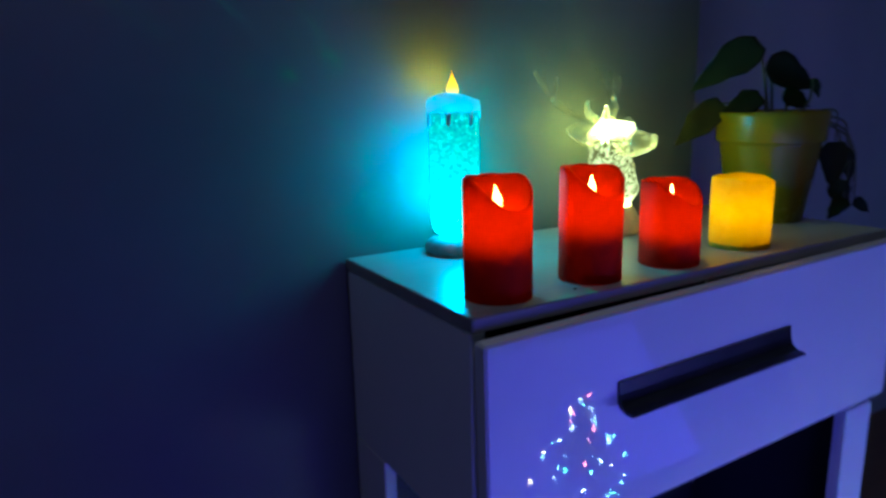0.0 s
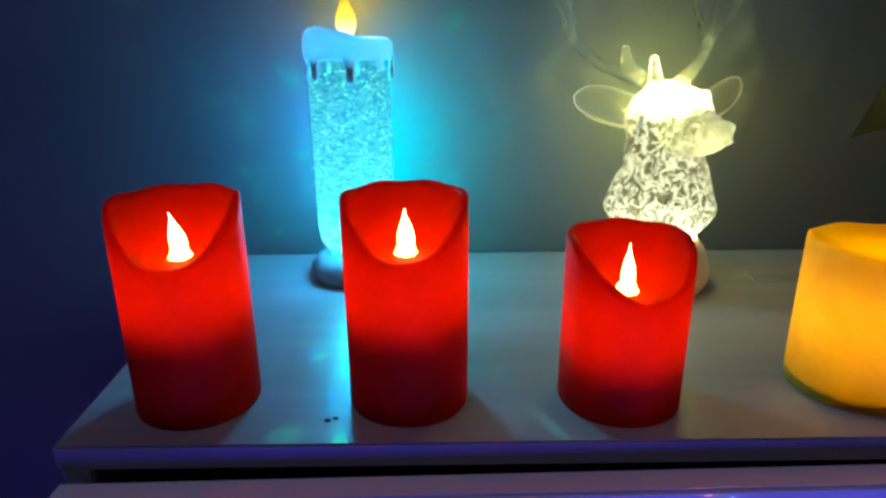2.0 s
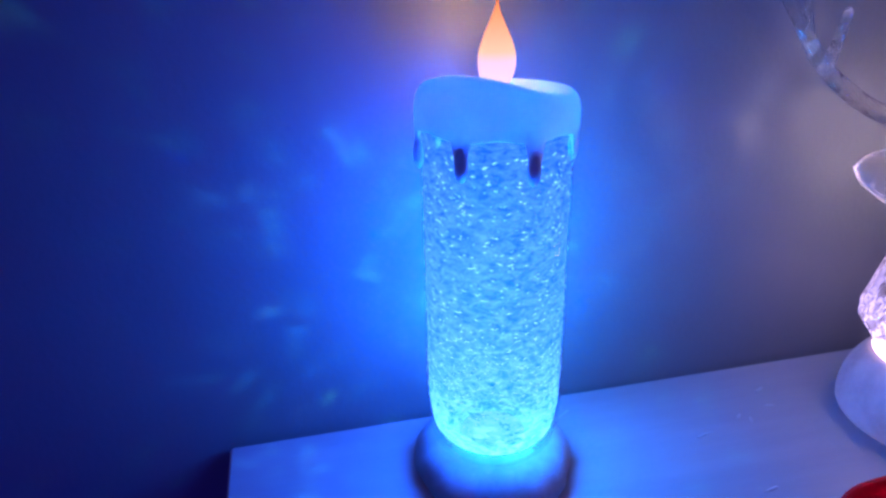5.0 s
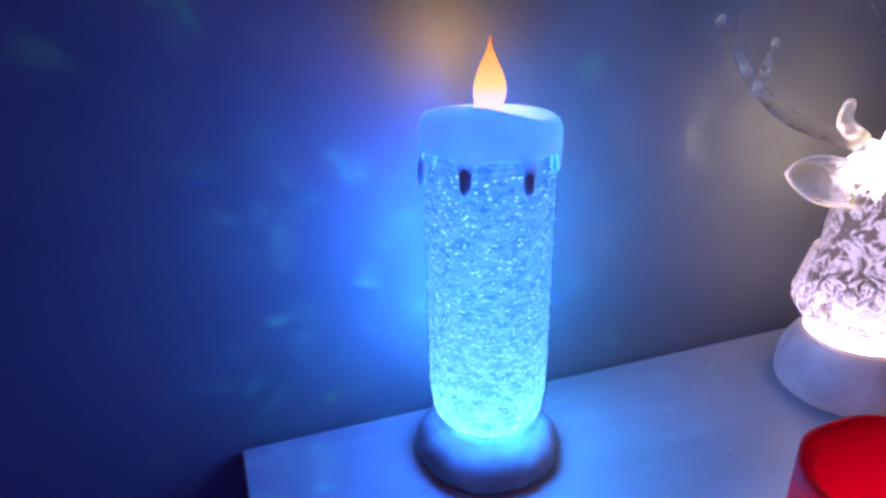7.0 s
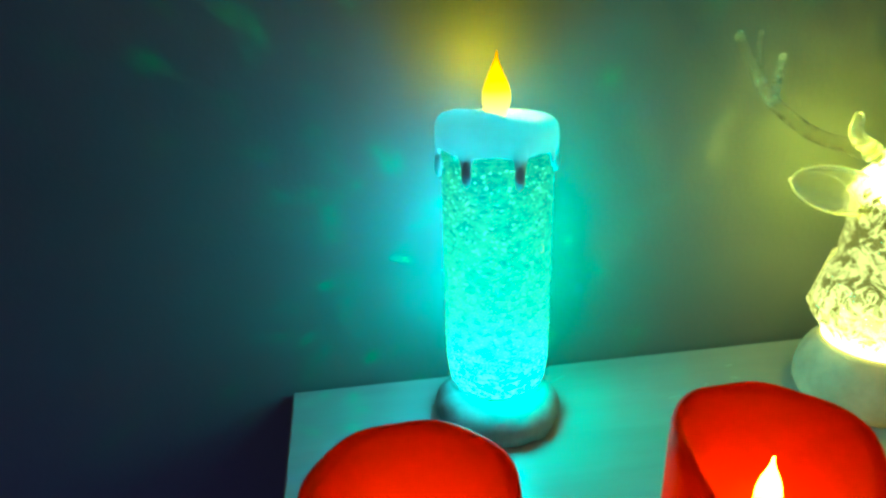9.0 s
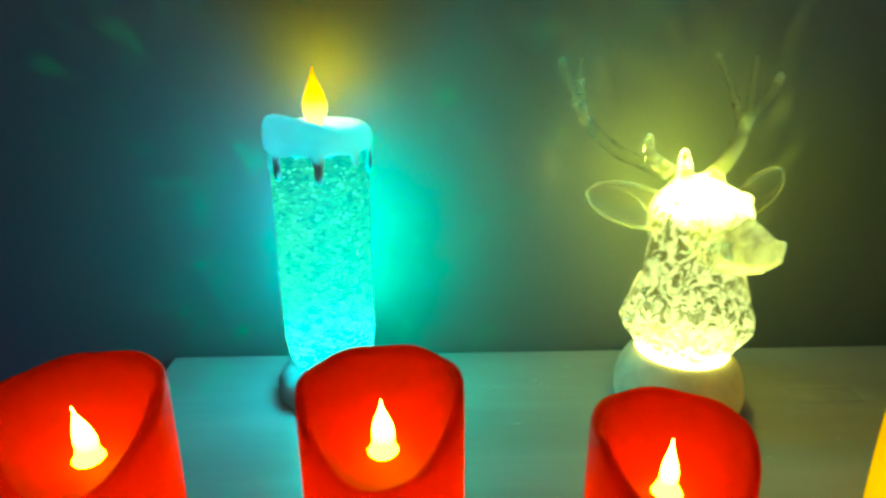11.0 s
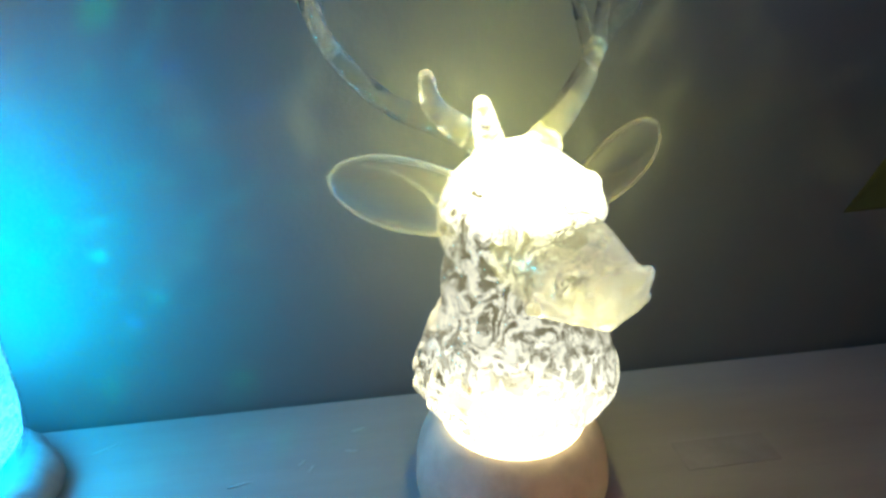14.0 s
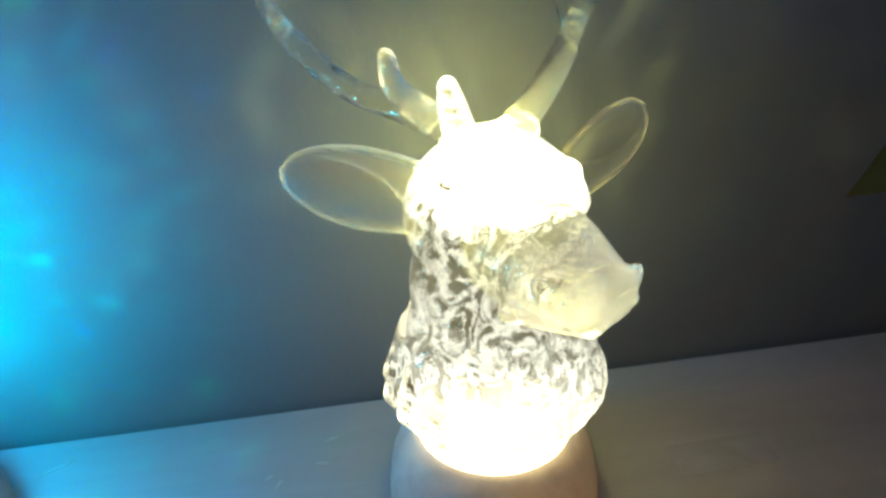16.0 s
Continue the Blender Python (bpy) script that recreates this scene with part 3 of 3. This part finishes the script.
        ball(b, (0, 0, 0), (0.0024, 0.0032, 0.0085), 12)
        for v in b.verts:
            v.co.x *= 0.85 + 0.25 * (v.co.z < 0)
        dr = part("drip", b, M_DRIP, g, "thick darker end of a wax drip")
        dr.matrix_local = Matrix.Rotation(S(deg), 4, "Z") @ Matrix.Translation((0.0369, 0, low + 0.0085))
    f = part("flame", flame_bm(0.0405, 0.0088, 0.001), M_BIGFLAME, g, "glowing amber flame-shaped bulb")
    f.location = (-0.001, 0, 0.2140)
    return g


glitter_candle((0.149, -0.058, TOP))


# ---- the deer lamp ----
def remeshed(name, bm, material, parent, voxel, smooth=8, label=""):
    ob = part(name, bm, material, parent, label)
    m = ob.modifiers.new("remesh", "REMESH")
    m.mode, m.voxel_size, m.use_smooth_shade = "VOXEL", voxel, True
    s = ob.modifiers.new("smooth", "SMOOTH")
    s.factor, s.iterations = 0.5, smooth
    return ob


def deer_form(k=1.0, muzzle=True):
    """Bust, neck and head, about the lamp's foot."""
    bm = bmesh.new()
    ball(bm, (0.002, 0, 0.0725), (0.0475 * k, 0.044 * k, 0.027 * k), 28)
    ball(bm, (0.001, 0, 0.085), (0.043 * k, 0.041 * k, 0.034 * k), 28)
    ball(bm, (0, 0.001, 0.060), (0.038 * k, 0.037 * k, 0.0145 * k), 28)
    for i in range(18):
        a = 2 * math.pi * i / 18 + 0.1
        ca, sa = math.cos(a), math.sin(a)
        chain(bm, (0.031 * ca * k, 0.031 * sa * k, 0.052), (0.0440 * ca * k, 0.041 * sa * k, 0.070), 0.0046 * k, 0.0052 * k, 13)
        chain(bm, (0.0440 * ca * k, 0.041 * sa * k, 0.070), (0.036 * ca * k, 0.035 * sa * k, 0.100 + 0.004 * math.sin(i * 2.3)), 0.0052 * k, 0.0036 * k, 15)
    ball(bm, (0, 0, 0.115), (0.0345 * k, 0.035 * k, 0.045 * k), 28)
    ball(bm, (0.0, 0.001, 0.146), (0.0355 * k, 0.037 * k, 0.033 * k), 28)
    ball(bm, (0.008, -0.014, 0.157), (0.023 * k, 0.023 * k, 0.020 * k), 20)
    if muzzle:
        # brow ridge and the two eyes beneath it
        chain(bm, (-0.014, -0.032, 0.1655), (0.019, -0.0245, 0.1690), 0.0062, 0.0066, 8)
        ball(bm, (-0.0155, -0.0345, 0.1560), (0.0052, 0.0052, 0.0048), 12)
        ball(bm, (0.0245, -0.0235, 0.1585), (0.0052, 0.0052, 0.0048), 12)
        # curls of the fur round the throat
        for i in range(26):
            a = -2.9 + i * 0.17
            ball(bm, (0.0350 * math.cos(a), 0.0355 * math.sin(a), 0.104 + 0.004 * math.sin(i * 2.1)), (0.0036, 0.0036, 0.0058), 10)
    return bm


def muzzle_bm():
    """The long solid nose: sections (way out from the skull, half width, top, chin), then nose pad and nostrils."""
    bm = bmesh.new()
    root, tip = Vector((0.002, -0.012)), Vector((0.0155, -0.0740))
    run = tip - root
    side = Vector((-run.y, run.x)).normalized()
    cuts = [(0.10, 0.0215, 0.1670, 0.1240), (0.30, 0.0213, 0.1655, 0.1225), (0.55, 0.0192, 0.1640, 0.1245), (0.80, 0.0166, 0.1592, 0.1302), (0.92, 0.0140, 0.1580, 0.1358), (1.0, 0.0112, 0.1580, 0.1390), (1.035, 0.0070, 0.1555, 0.1440)]
    pts = bend([(c[0], c[1], 0) for c in cuts], 4)
    highs = bend([(c[0], c[2], c[3]) for c in cuts], 4)
    rings = []
    for (s, w, _), (_, zt, zb) in zip(pts, highs):
        c = root + run * s
        ring = []
        for k in range(28):
            a = 2 * math.pi * k / 28
            q = c + side * (w * math.copysign(abs(math.cos(a)) ** 0.85, math.cos(a)))
            ring.append(bm.verts.new((q.x, q.y, (zt + zb) / 2 + (zt - zb) / 2 * math.sin(a))))
        rings.append(ring)
    for a, b in zip(rings, rings[1:]):
        for k in range(28):
            bm.faces.new((a[k], a[(k + 1) % 28], b[(k + 1) % 28], b[k]))
    bm.faces.new(rings[0][::-1])
    bm.faces.new(rings[-1])
    # nose pad, lips and nostril rims
    ball(bm, (0.0175, -0.0730, 0.1535), (0.0078, 0.0040, 0.0046), 16)
    chain(bm, (-0.010, -0.0560, 0.1360), (0.0110, -0.0755, 0.1395), 0.0028, 0.0030, 12)
    chain(bm, (0.0110, -0.0755, 0.1395), (0.0300, -0.0610, 0.1400), 0.0030, 0.0026, 10)
    for cx, cy, turn, r in ((0.0015, -0.0690, -0.55, 0.0056), (0.0270, -0.0672, 0.9, 0.0034)):
        for i in range(20):
            a = 2 * math.pi * i / 20
            ball(bm, (cx + r * math.cos(a) * math.cos(turn), cy + r * math.cos(a) * math.sin(turn), 0.1510 + r * 0.8 * math.sin(a)), (0.0021, 0.0021, 0.0016), 8)
    return bm


def ear_width(wide, t):
    """Half width of an ear from its root (0) to its blunt tip (1)."""
    return wide * (0.60 + 0.40 * math.sin(math.pi * min(1, 0.10 + 0.66 * t))) * max(0.0, 1 - t ** 4) ** 0.55 + 0.0004


def leaf_blade(root, tip, wide, normal, thick=0.0022, n=12, cup=0.25, bm=None, ear=False):
    """A pointed, cupped blade with thickness: an ear or a leaf."""
    bm = bm or bmesh.new()
    root, tip = Vector(root), Vector(tip)
    d = tip - root
    side = d.cross(Vector(normal)).normalized()
    up = side.cross(d).normalized()
    tops, bots = [], []
    for i in range(n + 1):
        t = i / n
        w = wide * (math.sin(math.pi * min(1, t * 0.94 + 0.06) ** 0.66) * 0.92 + 0.08 * (1 - t))
        if ear:
            w = ear_width(wide, t)
        else:
            w *= 1 + 0.07 * math.sin(11 * t + 60 * root.x) + 0.04 * math.sin(23 * t + 90 * tip.z)
        top, bot = [], []
        for j in range(-3, 4):
            u = j / 3
            p = root + d * t + side * (w * u) + up * (cup * w * u * u - (0 if ear else 0.12) * d.length * t * t)
            edge = thick * (0.6 + 1.1 * abs(u) ** 3 if ear else 1 - 0.6 * abs(u))
            top.append(bm.verts.new(p + up * edge * 0.5))
            bot.append(bm.verts.new(p - up * edge * 0.5))
        tops.append(top)
        bots.append(bot)
    for i in range(n):
        for j in range(6):
            bm.faces.new((tops[i][j], tops[i][j + 1], tops[i + 1][j + 1], tops[i + 1][j]))
            bm.faces.new((bots[i][j], bots[i + 1][j], bots[i + 1][j + 1], bots[i][j + 1]))
        for j in (0, 6):
            bm.faces.new((tops[i][j], tops[i + 1][j], bots[i + 1][j], bots[i][j]))
    for i in (0, n):
        for j in range(6):
            bm.faces.new((tops[i][j], bots[i][j], bots[i][j + 1], tops[i][j + 1]))
    return bm


def deer_lamp(at):
    g = empty("deer_lamp", at, "clear acrylic deer-head lamp with antlers, lit warm white", "lamp")
    puff = lambda a: 0.035 * abs(math.sin(3 * a + 0.5 + 0.25 * math.sin(2 * a))) ** 0.75 + 0.008 * math.sin(4 * a + 1)
    fold = lambda a, r, z, i: (r * (1 + (puff(a) - 0.022) * math.sin(math.pi * min(1, z / 0.046 + 0.12)) + 0.004 * math.sin(13 * a + 120 * z)), z)
    part("base", revolve([(0.0435, 0), (0.0460, 0.002), (0.0478, 0.006), (0.0484, 0.012), (0.0480, 0.019), (0.0466, 0.026), (0.0442, 0.0325), (0.0412, 0.038), (0.0378, 0.042), (0.0345, 0.0445)], 120, warp=fold), M_CREAM, g, "cream resin foot with soft folds")
    part("led_ring", revolve([(0.030, 0.0447), (0.0345, 0.0455), (0.0345, 0.0485), (0.030, 0.0495)], 64), M_PUCK, g, "glowing warm white ring")
    body = remeshed("head", deer_form(1.0), M_CRYSTAL, g, 0.0015, 6, "clear ribbed acrylic head and bust")
    body.visible_shadow = False
    nose = remeshed("muzzle", muzzle_bm(), M_MUZZLE, g, 0.0012, 3, "frosted clear acrylic muzzle")
    nose.visible_shadow = False
    # Inner form whose painted glow stands for light caught in the head.
    remeshed("glow_core", deer_form(0.88, False), M_DEER_GLOW, g, 0.0032, 6, "inner form with painted glow for the light in the head")
    o = Vector(at)
    W = lambda *p: [Vector(q) - o for q in p]
    for a, b, w, n in (((0.402, -0.078, 0.9000), (0.3425, -0.072, 0.9165), 0.0152, Vector((0, -1, 0.15))),
                       ((0.453, -0.068, 0.8990), (0.4905, -0.059, 0.9275), 0.0128, Vector((0.3, -1, 0.2)))):
        a, b = W(a, b)
        ob = part("ear", leaf_blade(a, b, w, n, 0.0022, n=20, ear=True), M_EAR, g)
        ob.visible_shadow = False
        d = b - a
        side = d.cross(n).normalized()
        up = side.cross(d).normalized()
        rim = []
        for k in range(41):
            u, t = (-1, k / 20) if k <= 20 else (1, 2 - k / 20)
            ww = ear_width(w, t)
            rim.append(a + d * t + side * ww * u + up * 0.25 * ww)
        fold = [a + d * t + side * (ear_width(w, t) * u) + up * 0.002 for t, u in ((0.02, -0.75), (0.14, -0.45), (0.26, -0.05), (0.40, 0.32), (0.62, 0.60), (0.80, 0.72))]
        fo = part("ear_fold", rod(fold, 0.0012, 0.0007, 5, seg=8), M_TINE, ob, "raised fold inside the ear")
        fo.visible_shadow = False
        r = part("ear_rim", tube_along(rim, [0.0011] * 41, 8), M_TINE, ob, "thick bright edge of the ear")
        r.visible_shadow = False
    beams = (
        ((0.0056, 0.0034, (0.412, -0.075, 0.924), (0.392, -0.060, 0.932), (0.369, -0.047, 0.941), (0.347, -0.032, 0.962), (0.337, -0.020, 0.985), (0.332, -0.009, 1.002)),
         (0.0036, 0.0022, (0.347, -0.033, 0.961), (0.3425, -0.043, 0.977), (0.339, -0.050, 0.992)),
         (0.0030, 0.0018, (0.342, -0.026, 0.972), (0.344, -0.016, 0.990), (0.347, -0.010, 1.004)),
         (0.0064, 0.0034, (0.402, -0.070, 0.930), (0.388, -0.068, 0.942), (0.3845, -0.071, 0.955)),
         (0.0072, 0.0036, (0.411, -0.082, 0.920), (0.4055, -0.089, 0.938), (0.403, -0.092, 0.948))),
        ((0.0056, 0.0032, (0.428, -0.072, 0.924), (0.444, -0.060, 0.934), (0.459, -0.050, 0.952), (0.470, -0.042, 0.967), (0.484, -0.036, 0.978), (0.492, -0.031, 0.992)),
         (0.0036, 0.0020, (0.464, -0.046, 0.960), (0.472, -0.032, 0.984), (0.478, -0.020, 1.005)),
         (0.0034, 0.0018, (0.462, -0.047, 0.956), (0.456, -0.032, 0.985), (0.447, -0.022, 1.008)),
         (0.0066, 0.0034, (0.434, -0.070, 0.926), (0.446, -0.066, 0.938), (0.457, -0.060, 0.951))))
    crown = bmesh.new()
    chain(crown, W((0.409, -0.079, 0.9205))[0], W((0.436, -0.071, 0.9235))[0], 0.0085, 0.0070, 8)
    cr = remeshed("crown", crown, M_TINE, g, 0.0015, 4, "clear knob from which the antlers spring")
    cr.visible_shadow = False
    for rods in beams:
        r0, r1, *pts = rods[0]
        ob = part("antler", rod(W(*pts), r0, r1), M_ANTLER, g, "clear branching antler")
        ob.visible_shadow = False
        tips = [(W(pts[-1])[0], r1)]
        for r0, r1, *pts in rods[1:]:
            # Stout tines by the head get the hazier plastic to look brighter lit.
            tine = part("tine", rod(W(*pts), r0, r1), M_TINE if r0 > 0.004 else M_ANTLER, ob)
            tine.visible_shadow = False
            if r0 < 0.004:
                tips += [(W(pts[-1])[0], r1), (W(pts[0])[0], r0)]
        # Milky beads added as the glints at tips and forks.
        for at_tip, r in tips:
            b = bmesh.new()
            ball(b, at_tip, (r * 1.04, r * 1.04, r * 1.25), 12)
            knob = part("glint_bead", b, M_TIP, ob, "milky bead added for a bright glint on the antler")
            knob.visible_shadow = False
    return g


deer_lamp((0.421, -0.085, TOP))


# ---- pot plant ----
def pot_plant():
    at = Vector((0.720, -0.156, TOP))
    p = empty("plant_pot", at, "glossy yellow tapered ceramic flower pot on the console", "flower pot")
    prof = [(0.058, 0), (0.060, 0.002), (0.066, 0.04), (0.074, 0.09), (0.0795, 0.128), (0.0805, 0.132), (0.0850, 0.134), (0.0862, 0.137), (0.0895, 0.176), (0.0895, 0.182), (0.087, 0.184), (0.084, 0.182), (0.082, 0.160), (0.070, 0.158)]
    part("pot_body", revolve(prof, 64), M_POT, p)
    part("soil", revolve([(0.080, 0.1585), (0.080, 0.166), (0.05, 0.170), (0.01, 0.172)], 40), M_SOIL, p, "dark potting soil")
    q = empty("house_plant", at + Vector((0, 0, 0.17)), "sparse trailing house plant with dark heart-shaped leaves", "plant")
    # (stem way, leaf root, leaf tip, half width, yellowing)
    o = q.location
    leaves = [((0.712, -0.155, 0.925), (0.704, -0.149, 0.985), (0.692, -0.145, 1.043), (0.598, -0.087, 0.974), 0.031, False),
              ((0.718, -0.158, 0.925), (0.714, -0.155, 0.980), (0.702, -0.152, 1.012), (0.780, -0.198, 0.970), 0.029, False),
              ((0.690, -0.140, 0.925), (0.668, -0.125, 0.946), (0.650, -0.112, 0.948), (0.587, -0.066, 0.880), 0.026, True),
              ((0.700, -0.160, 0.925), (0.695, -0.158, 0.948), (0.690, -0.155, 0.958), (0.632, -0.118, 0.928), 0.021, False),
              ((0.735, -0.170, 0.925), (0.734, -0.172, 0.950), (0.727, -0.169, 0.962), (0.770, -0.195, 0.940), 0.018, False),
              ((0.752, -0.180, 0.925), (0.768, -0.190, 0.950), (0.770, -0.192, 0.985), (0.782, -0.200, 0.952), 0.008, False),
              ((0.760, -0.185, 0.925), (0.806, -0.214, 0.932), (0.806, -0.219, 0.880), (0.796, -0.228, 0.800), 0.024, False),
              ((0.765, -0.185, 0.925), (0.818, -0.222, 0.915), (0.824, -0.230, 0.868), (0.832, -0.238, 0.805), 0.011, False),
              ((0.760, -0.180, 0.925), (0.812, -0.218, 0.900), (0.806, -0.226, 0.815), (0.820, -0.242, 0.762), 0.018, False),
              ((0.770, -0.190, 0.925), (0.828, -0.228, 0.890), (0.816, -0.238, 0.785), (0.760, -0.248, 0.760), 0.015, False),
              ((0.770, -0.186, 0.925), (0.834, -0.230, 0.880), (0.836, -0.244, 0.782), (0.858, -0.262, 0.759), 0.011, False)]
    for a, b, c, d, w, yellow in leaves:
        a, b, c, d = (Vector(v) - o for v in (a, b, c, d))
        part("stem", rod([a, b, c], 0.0026, 0.0014, tip=False, seg=8), M_STEM, q)
        n = Vector((-0.72, -0.55, 0.35))
        part("leaf", leaf_blade(c, d, w, n, 0.0012, 16, 0.22), M_LEAF_YELLOW if yellow else M_LEAF, q)
    return p


pot_plant()


# ---- small lit tree on the floor, mirrored in the drawer front ----
def small_tree():
    base = Vector((0.69, -0.955, 0))
    t = empty("christmas_tree", base, "small artificial Christmas tree with coloured fairy lights", "christmas tree")
    part("trunk", rod([(0, 0, 0), (0, 0, 0.12), (0, 0, 0.25)], 0.008, 0.003, seg=10), M_STEM, t)
    rnd = random.Random(11)
    bm = bmesh.new()
    for i in range(240):
        z = 0.03 + 0.23 * rnd.random()
        r = 0.15 * (1 - z / 0.275) * rnd.uniform(0.6, 1)
        a = rnd.random() * 6.283
        tip = Vector((r * math.cos(a), r * math.sin(a), z - 0.015))
        tube_along([(0, 0, z + 0.012), tip * 0.6 + Vector((0, 0, z * 0.4)), tip], [0.003, 0.0035, 0.001], 5, bm)
    part("branches", bm, M_PINE, t)
    tints = [(0.35, 0.45, 1.0), (1.0, 0.15, 0.2), (0.2, 0.8, 1.0), (1.0, 0.7, 0.5), (0.15, 0.35, 1.0)]
    glows = [plain_glow("fairy_bulb", c, 95.0) for c in tints]
    for i in range(46):
        f = i / 45
        z = 0.265 - 0.24 * f ** 0.8
        r = (0.012 + 0.17 * (1 - z / 0.275)) * rnd.uniform(0.4, 1)
        a = i * 2.4 + rnd.uniform(-.4, .4)
        b = bmesh.new()
        bmesh.ops.create_icosphere(b, subdivisions=1, radius=rnd.uniform(0.0034, 0.0058))
        for v in b.verts:
            v.co.z *= 1.4
        ob = part("bulb", b, glows[rnd.choice((0, 0, 1, 2, 3, 4))], t)
        ob.location = (r * math.cos(a), r * math.sin(a), z)
    return t


small_tree()


# ---- dark specks lying on the top ----
for x, y, size in ((0.156, -0.306, 0.0016), (0.1605, -0.3035, 0.0012)):
    bm = bmesh.new()
    bmesh.ops.create_icosphere(bm, subdivisions=2, radius=size)
    for v in bm.verts:
        v.co = Vector((v.co.x * 1.4, v.co.y, v.co.z * 0.4)) * (1 + 0.2 * noise.noise(v.co * 900))
        v.co.z += size * 0.32
    sp = finish("crumb", bm, M_SOIL)
    sp.location = (x, y, TOP)
    tagged(sp, "tiny dark crumb lying on the white tabletop", "crumb", "crumbs on the tabletop")


# ---- clear tape left on the top, and pale flecks painted for glints and scratches ----
bm = box_bm(0.515, 0.568, -0.0935, -0.0725, TOP + 0.0001, TOP + 0.0003, bevel=0)
M_TAPE = surface("clear_tape_film", (0.27, 0.255, 0.24), (0.35, 0.335, 0.315), 0.24, 30, 0.2, 90)
tape = finish("tape_strip", bm, M_TAPE, smooth=False)
tagged(tape, "short strip of glossy clear tape on the tabletop", "tape")
# Paler colour that stands for glare spots and scratches on the top.
M_FLECK = surface("pale_glint_scuff", (0.30, 0.29, 0.27), (0.38, 0.37, 0.35), 0.4, 60, 0.1, 200)
for x, y, long, turn in ((0.291, -0.115, 0.010, 10), (0.314, -0.054, 0.006, 40), (0.340, -0.049, 0.008, -10), (0.205, -0.025, 0.016, 30), (0.345, -0.032, 0.009, 20), (0.319, -0.059, 0.007, 60), (0.282, -0.065, 0.014, 15), (0.46, -0.16, 0.006, 30), (0.52, -0.14, 0.005, 75), (0.40, -0.19, 0.008, -20)):
    b = bmesh.new()
    bmesh.ops.create_icosphere(b, subdivisions=2, radius=1)
    for v in b.verts:
        w = 1 + 0.5 * noise.noise(v.co * 2 + Vector((x * 90, 0, 0)))
        v.co = Vector((v.co.x * long * 0.5 * w, v.co.y * 0.0010 * w, 0.0002 + v.co.z * 0.0002))
    f = finish("glint_scuff", b, M_FLECK)
    f.matrix_world = pose(x, y, TOP, 0, 0, turn)
    tagged(f, "small pale fleck painted for glints and scratches on the tabletop", "scuff", "scuffs on the tabletop")
